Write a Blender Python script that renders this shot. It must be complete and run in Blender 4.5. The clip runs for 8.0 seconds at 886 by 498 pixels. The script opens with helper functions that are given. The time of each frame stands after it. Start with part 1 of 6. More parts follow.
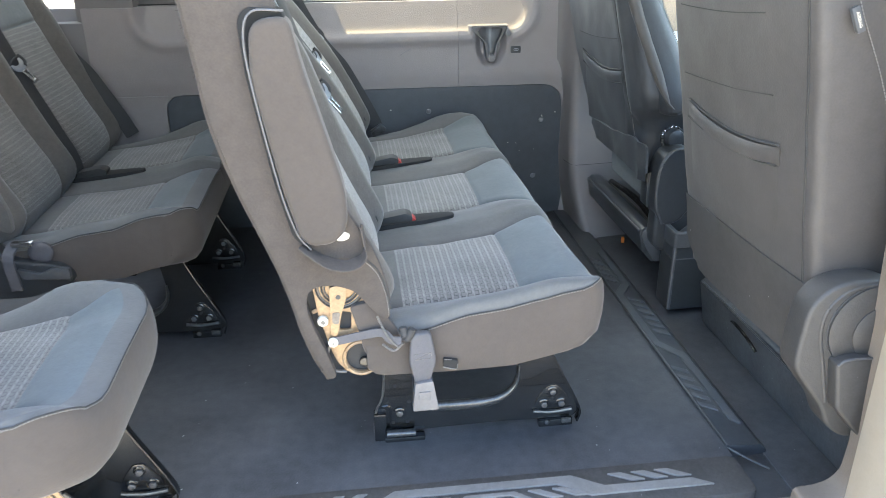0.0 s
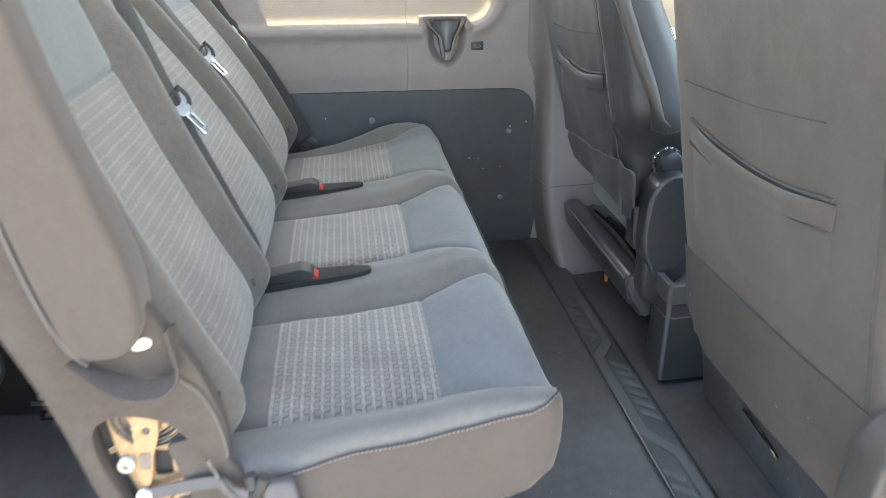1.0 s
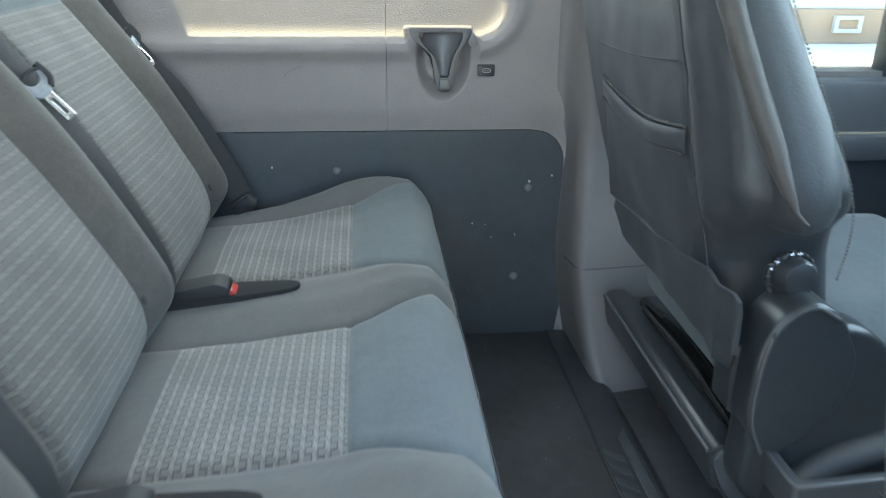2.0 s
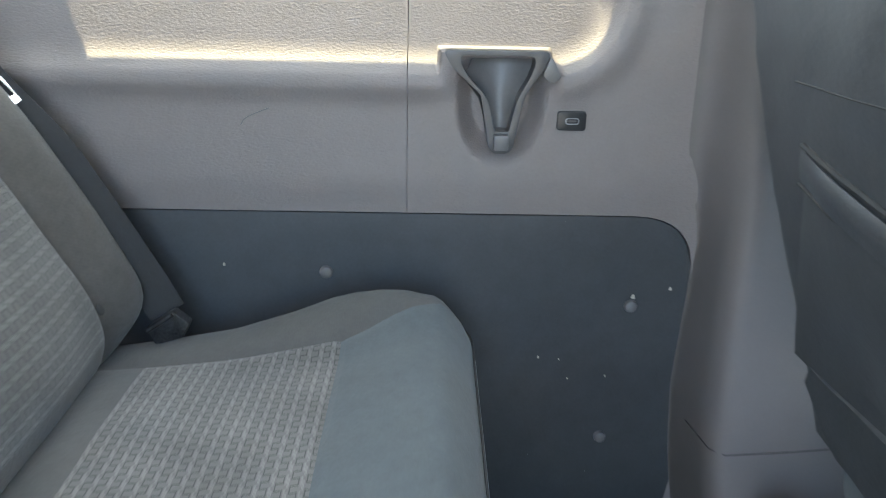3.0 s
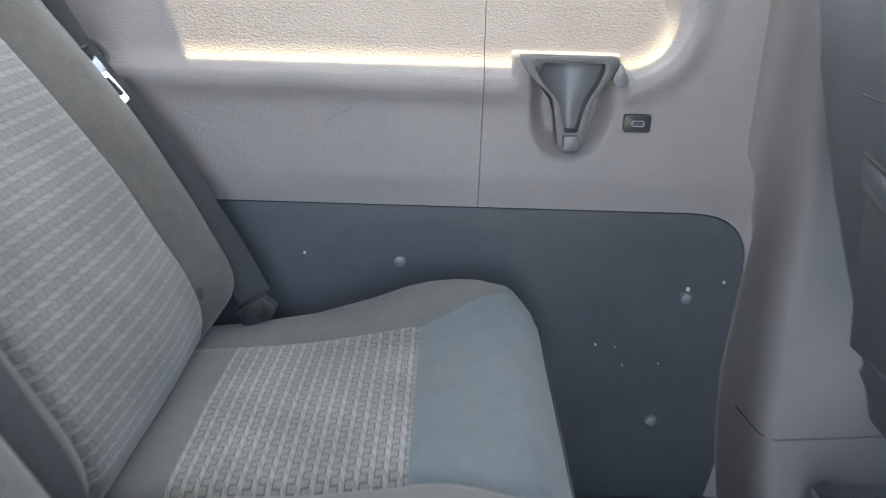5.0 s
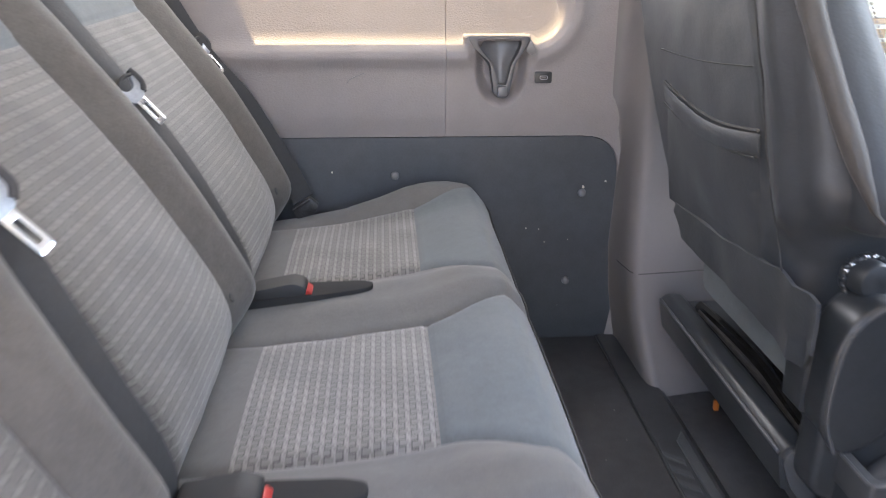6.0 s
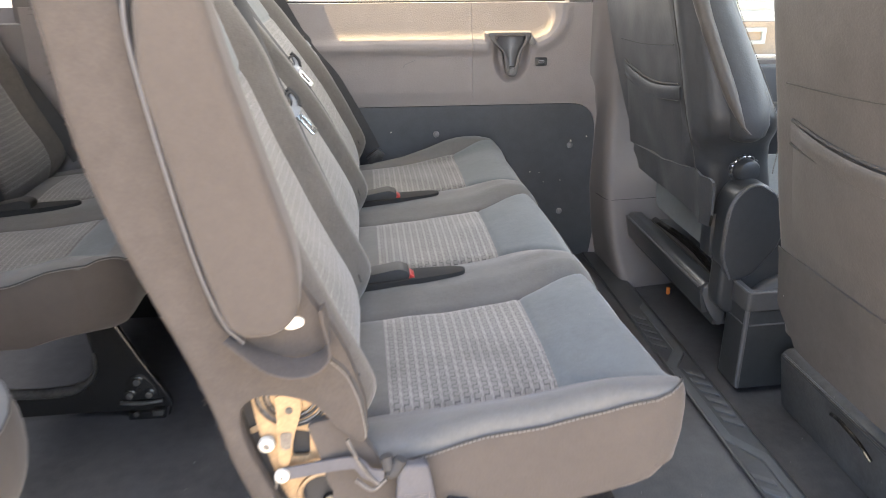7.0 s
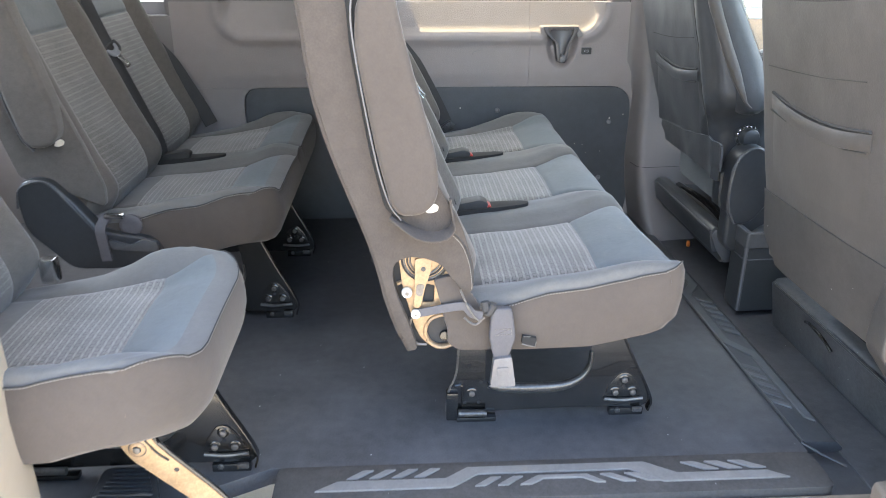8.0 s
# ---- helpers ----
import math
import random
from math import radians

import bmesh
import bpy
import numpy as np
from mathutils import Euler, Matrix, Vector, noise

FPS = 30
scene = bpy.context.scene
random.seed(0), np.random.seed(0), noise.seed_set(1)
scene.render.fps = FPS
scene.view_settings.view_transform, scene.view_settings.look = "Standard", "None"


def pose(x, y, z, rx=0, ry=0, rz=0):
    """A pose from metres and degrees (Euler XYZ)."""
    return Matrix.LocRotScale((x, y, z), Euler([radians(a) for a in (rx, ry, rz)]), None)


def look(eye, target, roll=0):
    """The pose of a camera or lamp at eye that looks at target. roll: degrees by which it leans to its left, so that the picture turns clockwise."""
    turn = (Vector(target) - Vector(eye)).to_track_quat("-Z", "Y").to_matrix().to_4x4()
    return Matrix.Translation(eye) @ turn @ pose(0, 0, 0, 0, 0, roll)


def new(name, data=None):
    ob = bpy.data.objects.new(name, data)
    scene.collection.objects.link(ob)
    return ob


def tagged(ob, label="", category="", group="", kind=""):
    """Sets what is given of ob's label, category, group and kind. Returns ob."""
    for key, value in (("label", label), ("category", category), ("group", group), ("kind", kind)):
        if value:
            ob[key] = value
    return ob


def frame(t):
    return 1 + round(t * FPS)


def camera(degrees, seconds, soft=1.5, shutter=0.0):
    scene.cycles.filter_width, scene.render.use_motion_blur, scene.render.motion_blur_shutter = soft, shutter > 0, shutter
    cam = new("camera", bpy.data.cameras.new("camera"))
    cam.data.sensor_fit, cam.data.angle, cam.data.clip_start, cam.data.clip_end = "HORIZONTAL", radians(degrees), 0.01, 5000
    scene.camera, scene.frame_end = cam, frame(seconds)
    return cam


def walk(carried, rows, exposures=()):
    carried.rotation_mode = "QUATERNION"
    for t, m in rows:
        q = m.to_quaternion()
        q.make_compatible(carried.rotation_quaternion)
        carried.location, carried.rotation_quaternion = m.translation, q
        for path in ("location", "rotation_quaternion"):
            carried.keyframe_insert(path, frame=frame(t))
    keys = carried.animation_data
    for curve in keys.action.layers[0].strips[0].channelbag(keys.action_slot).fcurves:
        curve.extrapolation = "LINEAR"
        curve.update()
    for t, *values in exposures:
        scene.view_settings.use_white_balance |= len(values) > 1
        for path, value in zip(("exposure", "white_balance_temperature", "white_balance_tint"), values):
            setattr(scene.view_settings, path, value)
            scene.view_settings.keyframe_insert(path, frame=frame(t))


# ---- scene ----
cam = camera(60.6, 8.0, soft=0.5, shutter=0.3)
PATH = [
    (0, (-0.083, 0.146, 1.057), (0.136, 1.971, 0.268), -0.5),
    (0.5, (0.001, 0.335, 1.02), (0.235, 2.158, 0.231), -0.1),
    (1, (0.126, 0.627, 0.984), (0.358, 2.445, 0.184), 0.0),
    (1.5, (0.191, 0.983, 0.939), (0.419, 2.804, 0.144), 0.3),
    (2, (0.264, 1.3, 0.908), (0.458, 3.132, 0.132), 0.9),
    (2.2, (0.278, 1.431, 0.893), (0.465, 3.272, 0.136), 1.2),
    (3.3, (0.345, 2.071, 0.819), (0.346, 3.933, 0.089), 1.2),
    (3.5, (0.332, 2.12, 0.812), (0.325, 3.984, 0.088), 1.2),
    (4, (0.301, 2.172, 0.825), (0.266, 4.032, 0.092), 1.3),
    (4.2, (0.29, 2.162, 0.825), (0.244, 4.02, 0.088), 1.4),
    (5.3, (0.244, 1.716, 0.898), (0.295, 3.556, 0.117), 1.8),
    (5.5, (0.226, 1.592, 0.911), (0.319, 3.434, 0.137), 1.7),
    (6, (0.179, 1.278, 0.906), (0.325, 3.125, 0.152), 0.6),
    (6.5, (0.08, 0.916, 0.925), (0.272, 2.763, 0.184), 0.2),
    (7, (-0.023, 0.599, 0.949), (0.172, 2.45, 0.217), -0.1),
    (7.5, (-0.135, 0.302, 0.988), (0.023, 2.152, 0.243), 0.1),
    (8, (-0.165, 0.097, 0.997), (-0.057, 1.949, 0.25), 0.3),
]
# the clip's own exposure and white balance: seconds, stops, kelvin, tint
LOOKS = [
    (0.0, 3.0, 6300, 8), (0.5, 2.82, 6250, 7), (1.0, 3.08, 6750, 10), (1.5, 2.62, 6650, 4), (2.0, 2.90, 6050, 1), (3.5, 2.97, 6150, 10),
    (4.0, 3.10, 6200, 11), (5.5, 3.22, 6200, 12), (6.0, 3.10, 6900, 21), (6.5, 3.18, 7750, 22), (7.0, 3.06, 7400, 18), (7.5, 3.07, 6800, 15), (8.0, 3.1, 6600, 12),
]
walk(cam, [(t, look(eye, target, roll)) for t, eye, target, roll in PATH], LOOKS)

# ---- light ----
world = bpy.data.worlds.new("sky")
scene.world = world
world.use_nodes = True
wn = world.node_tree.nodes
sky = wn.new("ShaderNodeTexSky")
sky.sky_type = "NISHITA"
sky.sun_disc = False
SUN_DIR = Vector((-0.22, 0.165, 0.96)).normalized()
sky.sun_elevation = math.asin(SUN_DIR.z)
sky.sun_rotation = math.atan2(SUN_DIR.x, SUN_DIR.y)
world.node_tree.links.new(sky.outputs[0], wn["Background"].inputs[0])
wn["Background"].inputs[1].default_value = 0.15
sun_data = bpy.data.lights.new("sun", "SUN")
sun_data.energy, sun_data.angle, sun_data.color = 2.2, radians(0.5), (1.0, 0.84, 0.48)
sun = new("sun", sun_data)
sun.matrix_world = look(SUN_DIR * 20, (0, 0, 0))


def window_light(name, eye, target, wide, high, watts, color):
    """An area lamp: sky light coming in through one of the openings, or rear fill."""
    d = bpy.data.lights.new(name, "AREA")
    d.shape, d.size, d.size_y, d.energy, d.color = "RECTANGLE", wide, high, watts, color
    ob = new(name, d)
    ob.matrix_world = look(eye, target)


window_light("windscreen_light", (1.98, 2.0, 1.28), (0.0, 2.0, 0.6), 1.7, 0.85, 3.8, (0.84, 0.95, 1.0))
window_light("side_window_light", (0.18, 2.998, 1.05), (0.18, 1.0, 0.75), 0.8, 0.45, 1.2, (0.86, 0.95, 1.0))
window_light("rear_side_window_light", (-1.36, 2.998, 1.06), (-1.2, 1.5, 0.3), 0.74, 0.56, 1.6, (0.84, 0.92, 1.0))
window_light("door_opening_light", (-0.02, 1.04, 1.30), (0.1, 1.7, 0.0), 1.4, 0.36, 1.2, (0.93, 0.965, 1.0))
# added fill that brightens the rear; no window is seen there
window_light("rear_fill_light", (-2.08, 2.0, 1.32), (-1.1, 2.0, 1.45), 1.5, 0.3, 5.0, (0.80, 0.90, 1.0))


# ---- materials ----
def mat(name, color, rough=0.6, metal=0.0, vary=0.15, scale=6.0, fine=300.0, bump=0.15, depth=0.001, coat=0.0, speck=0.0, sheen=0.0, twill=0.0):
    """A surface with broad stains, fine grain and relief."""
    m = bpy.data.materials.new(name)
    m.use_nodes = True
    t = m.node_tree
    n, l = t.nodes, t.links
    b = n["Principled BSDF"]
    b.inputs["Roughness"].default_value = rough
    b.inputs["Metallic"].default_value = metal
    b.inputs["Coat Weight"].default_value = coat
    b.inputs["Sheen Weight"].default_value = sheen
    co = n.new("ShaderNodeTexCoord")
    big = n.new("ShaderNodeTexNoise")
    big.inputs["Scale"].default_value, big.inputs["Detail"].default_value = scale, 5
    small = n.new("ShaderNodeTexNoise")
    small.inputs["Scale"].default_value, small.inputs["Detail"].default_value = fine, 2
    for x in (big, small):
        l.new(co.outputs["Object"], x.inputs["Vector"])
    mix = n.new("ShaderNodeMix")
    mix.data_type = "RGBA"
    mix.inputs[6].default_value = (*[c * (1 - vary) for c in color], 1)
    mix.inputs[7].default_value = (*[min(1, c * (1 + vary)) for c in color], 1)
    patch = n.new("ShaderNodeTexNoise")
    patch.inputs["Scale"].default_value, patch.inputs["Detail"].default_value = scale * 7, 3
    l.new(co.outputs["Object"], patch.inputs["Vector"])
    grain = n.new("ShaderNodeTexNoise")
    grain.inputs["Scale"].default_value, grain.inputs["Detail"].default_value = 260, 3
    l.new(co.outputs["Object"], grain.inputs["Vector"])
    both = n.new("ShaderNodeMath")
    both.operation = "MULTIPLY_ADD"
    both.inputs[1].default_value = 0.9
    l.new(grain.outputs["Fac"], both.inputs[0])
    l.new(patch.outputs["Fac"], both.inputs[2])
    mid = n.new("ShaderNodeMath")
    mid.operation = "MULTIPLY_ADD"
    mid.inputs[1].default_value, mid.inputs[2].default_value = 0.9, -0.62
    l.new(both.outputs[0], mid.inputs[0])
    add = n.new("ShaderNodeMath")
    add.operation = "MULTIPLY_ADD"
    add.inputs[1].default_value = 1.0
    l.new(mid.outputs[0], add.inputs[0])
    half = n.new("ShaderNodeMath")
    half.operation = "MULTIPLY_ADD"
    half.inputs[1].default_value, half.inputs[2].default_value = 1.3, -0.38
    l.new(big.outputs["Fac"], half.inputs[0])
    l.new(half.outputs[0], add.inputs[2])
    l.new(add.outputs[0], mix.inputs[0])
    out = mix.outputs[2]
    if twill:
        turn = n.new("ShaderNodeMapping")
        turn.inputs["Rotation"].default_value = (0.6, 0.5, 0.7)
        l.new(co.outputs["Object"], turn.inputs["Vector"])
        rib = n.new("ShaderNodeTexWave")
        rib.inputs["Scale"].default_value, rib.inputs["Distortion"].default_value = 190, 3.0
        rib.inputs["Detail"].default_value, rib.inputs["Detail Scale"].default_value = 2, 3
        l.new(turn.outputs[0], rib.inputs["Vector"])
        m3 = n.new("ShaderNodeMix")
        m3.data_type, m3.blend_type = "RGBA", "MULTIPLY"
        m3.inputs[0].default_value = twill
        l.new(out, m3.inputs[6])
        l.new(rib.outputs["Color"], m3.inputs[7])
        out = m3.outputs[2]
    if speck:
        dots = n.new("ShaderNodeTexVoronoi")
        dots.inputs["Scale"].default_value = 34
        l.new(co.outputs["Object"], dots.inputs["Vector"])
        pick = n.new("ShaderNodeSeparateColor")
        l.new(dots.outputs["Color"], pick.inputs[0])
        size = n.new("ShaderNodeMapRange")
        size.inputs[1].default_value, size.inputs[2].default_value = 0.45, 1.0
        size.inputs[3].default_value, size.inputs[4].default_value = 0.0, speck * 2.2
        l.new(pick.outputs[0], size.inputs[0])
        lt = n.new("ShaderNodeMath")
        lt.operation = "LESS_THAN"
        l.new(size.outputs[0], lt.inputs[1])
        l.new(dots.outputs["Distance"], lt.inputs[0])
        m2 = n.new("ShaderNodeMix")
        m2.data_type = "RGBA"
        m2.inputs[7].default_value = (0.4, 0.4, 0.39, 1)
        l.new(lt.outputs[0], m2.inputs[0])
        l.new(out, m2.inputs[6])
        out = m2.outputs[2]
    l.new(out, b.inputs["Base Color"])
    if bump:
        bp = n.new("ShaderNodeBump")
        bp.inputs["Strength"].default_value, bp.inputs["Distance"].default_value = bump, depth
        l.new(both.outputs[0] if fine > 200 else small.outputs["Fac"], bp.inputs["Height"])
        l.new(bp.outputs[0], b.inputs["Normal"])
    return m


def weave(name, base, thread, line):
    """Upholstery woven with dark meanders between pale threads, laid out in metres by the UV map."""
    m = bpy.data.materials.new(name)
    m.use_nodes = True
    t = m.node_tree
    n, l = t.nodes, t.links
    b = n["Principled BSDF"]
    b.inputs["Roughness"].default_value = 0.9
    b.inputs["Sheen Weight"].default_value = 0.3

    def op(kind, a, c=None, d=None):
        x = n.new("ShaderNodeMath")
        x.operation = kind
        for k, v in enumerate((a, c, d)):
            if isinstance(v, (int, float)):
                x.inputs[k].default_value = v
            elif v is not None:
                l.new(v, x.inputs[k])
        return x.outputs[0]

    uv = n.new("ShaderNodeUVMap")
    sep = n.new("ShaderNodeSeparateXYZ")
    l.new(uv.outputs[0], sep.inputs[0])
    col, period = 0.0142, 0.019
    vc = op("DIVIDE", sep.outputs[1], col)
    cell = op("FLOOR", vc)
    cv = op("SUBTRACT", op("FRACT", vc), 0.5)
    ph = op("FRACT", op("ADD", op("DIVIDE", sep.outputs[0], period), op("MULTIPLY", cell, 0.25)))
    sign = op("SUBTRACT", op("MULTIPLY", op("LESS_THAN", ph, 0.5), 2.0), 1.0)
    leg = op("LESS_THAN", op("ABSOLUTE", op("SUBTRACT", cv, op("MULTIPLY", sign, 0.24))), 0.045)
    near_jump = op("MINIMUM", op("MINIMUM", ph, op("ABSOLUTE", op("SUBTRACT", ph, 0.5))), op("SUBTRACT", 1.0, ph))
    jump = op("MULTIPLY", op("LESS_THAN", near_jump, 0.045), op("LESS_THAN", op("ABSOLUTE", cv), 0.29))
    dark = op("MAXIMUM", op("MULTIPLY", leg, 0.8), jump)
    pale = op("GREATER_THAN", op("ABSOLUTE", cv), 0.36)
    ribs = op("MULTIPLY_ADD", op("SINE", op("MULTIPLY", cv, 75.0)), 0.5, 0.5)
    gate = op("LESS_THAN", op("ABSOLUTE", op("SUBTRACT", op("FRACT", op("ADD", ph, 0.25)), 0.5)), 0.34)
    pale = op("MULTIPLY", op("MULTIPLY", pale, gate), op("MULTIPLY_ADD", ribs, 0.6, 0.4))
    co = n.new("ShaderNodeTexCoord")
    stain = n.new("ShaderNodeTexNoise")
    stain.inputs["Scale"].default_value, stain.inputs["Detail"].default_value = 13, 6
    l.new(co.outputs["Object"], stain.inputs["Vector"])
    fine = n.new("ShaderNodeTexNoise")
    fine.inputs["Scale"].default_value, fine.inputs["Detail"].default_value = 700, 2
    l.new(co.outputs["Object"], fine.inputs["Vector"])

    def mix(fac, a, c, blend="MIX"):
        x = n.new("ShaderNodeMix")
        x.data_type, x.blend_type = "RGBA", blend
        for k, v in ((0, fac), (6, a), (7, c)):
            if isinstance(v, tuple):
                x.inputs[k].default_value = (*v, 1)
            elif isinstance(v, float):
                x.inputs[k].default_value = v
            else:
                l.new(v, x.inputs[k])
        return x.outputs[2]

    c1 = mix(pale, base, thread)
    c2 = mix(dark, c1, line)
    ramp = n.new("ShaderNodeMapRange")
    ramp.inputs[1].default_value, ramp.inputs[2].default_value = 0.35, 0.75
    ramp.inputs[3].default_value, ramp.inputs[4].default_value = 1.08, 0.72
    l.new(op("MULTIPLY_ADD", fine.outputs["Fac"], 0.25, op("SUBTRACT", stain.outputs["Fac"], 0.12)), ramp.inputs[0])
    l.new(mix(1.0, c2, ramp.outputs[0], "MULTIPLY"), b.inputs["Base Color"])
    hgt = op("ADD", op("SUBTRACT", op("MULTIPLY", pale, 0.6), dark), op("MULTIPLY", fine.outputs["Fac"], 0.4))
    bp = n.new("ShaderNodeBump")
    bp.inputs["Strength"].default_value, bp.inputs["Distance"].default_value = 0.5, 0.0012
    l.new(hgt, bp.inputs["Height"])
    l.new(bp.outputs[0], b.inputs["Normal"])
    return m


def leather_grain(name, color, rough, strength=0.85, size=400):
    """Moulded plastic with a wrinkled, leather-like grain."""
    m = mat(name, color, rough, vary=0.07, scale=3, fine=160, bump=0)
    n, l = m.node_tree.nodes, m.node_tree.links
    co = n.new("ShaderNodeTexCoord")
    mp = n.new("ShaderNodeMapping")
    mp.inputs["Scale"].default_value = (0.55, 1, 1)
    l.new(co.outputs["Object"], mp.inputs["Vector"])
    v = n.new("ShaderNodeTexNoise")
    v.inputs["Scale"].default_value, v.inputs["Detail"].default_value = size, 4
    l.new(mp.outputs[0], v.inputs["Vector"])
    bp = n.new("ShaderNodeBump")
    bp.inputs["Strength"].default_value, bp.inputs["Distance"].default_value = strength, 0.0011
    l.new(v.outputs["Fac"], bp.inputs["Height"])
    l.new(bp.outputs[0], n["Principled BSDF"].inputs["Normal"])
    return m


def glass(name, tint):
    m = bpy.data.materials.new(name)
    m.use_nodes = True
    n, l = m.node_tree.nodes, m.node_tree.links
    n.remove(n["Principled BSDF"])
    tr = n.new("ShaderNodeBsdfTransparent")
    tr.inputs[0].default_value = (*tint, 1)
    gl = n.new("ShaderNodeBsdfGlossy")
    gl.inputs["Roughness"].default_value = 0.02
    fr = n.new("ShaderNodeFresnel")
    mx = n.new("ShaderNodeMixShader")
    l.new(fr.outputs[0], mx.inputs[0])
    l.new(tr.outputs[0], mx.inputs[1])
    l.new(gl.outputs[0], mx.inputs[2])
    l.new(mx.outputs[0], n["Material Output"].inputs[0])
    return m


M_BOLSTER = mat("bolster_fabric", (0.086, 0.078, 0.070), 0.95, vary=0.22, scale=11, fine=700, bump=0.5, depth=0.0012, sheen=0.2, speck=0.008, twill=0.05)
# the bolster cloth again, lighter: light on the seats put into colour
M_BOLSTERLIT = mat("bolster_fabric_lit", (0.104, 0.102, 0.097), 0.95, vary=0.14, scale=10, fine=700, bump=0.45, depth=0.0011, sheen=0.2, speck=0.008, twill=0.04)
M_FRONT = mat("smooth_seat_fabric", (0.099, 0.114, 0.119), 0.95, vary=0.16, scale=10, fine=900, bump=0.4, depth=0.001, sheen=0.2, speck=0.010)
# darker and browner: shade and warm bounce on the sides put into colour
M_SKIRT = mat("seat_side_fabric_shaded", (0.059, 0.049, 0.0415), 0.95, vary=0.11, scale=9, fine=600, bump=0.4, depth=0.0010, sheen=0.12, speck=0.010)
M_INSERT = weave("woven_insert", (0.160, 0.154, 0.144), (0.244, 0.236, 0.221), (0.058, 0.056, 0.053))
# the same weave darkened: the shade on the upright backs, coloured in
M_INSERTSHADE = weave("woven_insert_shaded", (0.112, 0.106, 0.096), (0.162, 0.154, 0.141), (0.066, 0.062, 0.057))
M_CARPET = mat("shell_carpet", (0.060, 0.0505, 0.0435), 1.0, vary=0.2, scale=8, fine=450, bump=0.5, depth=0.0014, speck=0.008)
M_STITCH = mat("pale_thread", (0.155, 0.147, 0.135), 0.8, bump=0)
# seam thread; also the painted shade of creases and gaps
M_SEAMSHADE = mat("seam_thread_and_shade", (0.038, 0.037, 0.036), 0.9, bump=0)
M_BELT = mat("belt_webbing", (0.031, 0.031, 0.032), 0.75, vary=0.14, scale=20, fine=900, bump=0.4)
M_BELTGREY = mat("grey_belt_webbing", (0.074, 0.072, 0.078), 0.75, vary=0.14, scale=20, fine=900, bump=0.4)
M_PLASTIC = leather_grain("grey_moulded_trim", (0.240, 0.216, 0.213), 0.5)
M_LIGHTTRIM = leather_grain("pillar_trim", (0.158, 0.145, 0.142), 0.56, 0.22, 800)
M_BLACKP = mat("black_plastic", (0.030, 0.033, 0.036), 0.32, vary=0.2, scale=10, fine=500, bump=0.2, depth=0.0006, speck=0.01)
M_DARKP = mat("dark_grey_plastic", (0.055, 0.058, 0.062), 0.5, vary=0.2, scale=9, fine=420, bump=0.25, depth=0.0008)
M_PANEL = mat("dark_board", (0.056, 0.062, 0.069), 0.60, vary=0.18, scale=5, fine=500, bump=0.2, depth=0.0006, speck=0.012)
M_FLOOR = mat("rubber_floor", (0.062, 0.062, 0.065), 0.5, vary=0.4, scale=5, fine=600, bump=0.35, depth=0.001, speck=0.028)
M_TREAD = mat("tread_rubber", (0.056, 0.052, 0.048), 0.65, vary=0.34, scale=14, fine=500, bump=0.4, depth=0.001, speck=0.024)
M_TREADUP = mat("worn_tread_top", (0.185, 0.176, 0.163), 0.5, vary=0.2, scale=10, fine=500, bump=0.15, depth=0.0005)
# bluer and lighter than the plate: the sky's reflection put into the colour
M_TREADMID = mat("step_bar_rubber_sky_sheen", (0.072, 0.078, 0.083), 0.38, vary=0.2, scale=12, fine=500, bump=0.1, depth=0.0004)
M_VINYL = mat("front_seat_cover", (0.049, 0.044, 0.0405), 0.62, vary=0.2, scale=6, fine=520, bump=0.4, depth=0.001, sheen=0.08, speck=0.008)
M_VINYLDARK = mat("driver_seat_cover", (0.029, 0.0315, 0.035), 0.52, vary=0.22, scale=7, fine=520, bump=0.4, depth=0.001, sheen=0.05, speck=0.010)
M_FLAP = mat("seat_back_flap", (0.050, 0.047, 0.045), 0.68, vary=0.22, scale=8, fine=420, bump=0.3, depth=0.0008, speck=0.026)
M_STEEL = mat("black_painted_steel", (0.010, 0.0097, 0.0092), 0.26, vary=0.7, scale=25, fine=300, bump=0.2, depth=0.0006, coat=0.7)
# bare worn steel; also the painted highlights on the black legs
M_STEELBRIGHT = mat("worn_and_highlight_steel", (0.11, 0.105, 0.10), 0.28, metal=0.6, vary=0.5, scale=30, fine=300, bump=0.15, depth=0.0005)
M_ZINC = mat("yellow_zinc_steel", (0.29, 0.205, 0.125), 0.45, metal=0.5, vary=0.3, scale=18, fine=300, bump=0.08, depth=0.0005)
M_CHROME = mat("bright_steel", (0.72, 0.73, 0.75), 0.18, metal=1.0, vary=0.05, bump=0)
M_BUCKLE = mat("grey_buckle_plastic", (0.118, 0.116, 0.119), 0.5, vary=0.2, scale=18, fine=400, bump=0.15)
M_POSTTRIM = leather_grain("door_post_trim", (0.15, 0.125, 0.10), 0.55)
M_LIP = mat("dull_black_plastic", (0.060, 0.062, 0.065), 0.5, vary=0.45, scale=12, fine=500, bump=0.35, depth=0.001, speck=0.03)
# near-black that paints the shade inside slots, holes and recesses
M_HOLESHADE = mat("hole_shade", (0.014, 0.014, 0.014), 0.9, bump=0)
M_TONGUE = mat("brushed_steel", (0.30, 0.32, 0.35), 0.4, metal=0.7, vary=0.2, scale=60, bump=0)
M_COVER = mat("grey_seat_plastic", (0.037, 0.0355, 0.034), 0.55, vary=0.25, scale=10, fine=400, bump=0.4, depth=0.001, speck=0.014)
M_WORN = mat("worn_black_sleeve", (0.055, 0.055, 0.056), 0.32, metal=0.4, vary=0.9, scale=40, fine=300, bump=0.2, depth=0.0008)
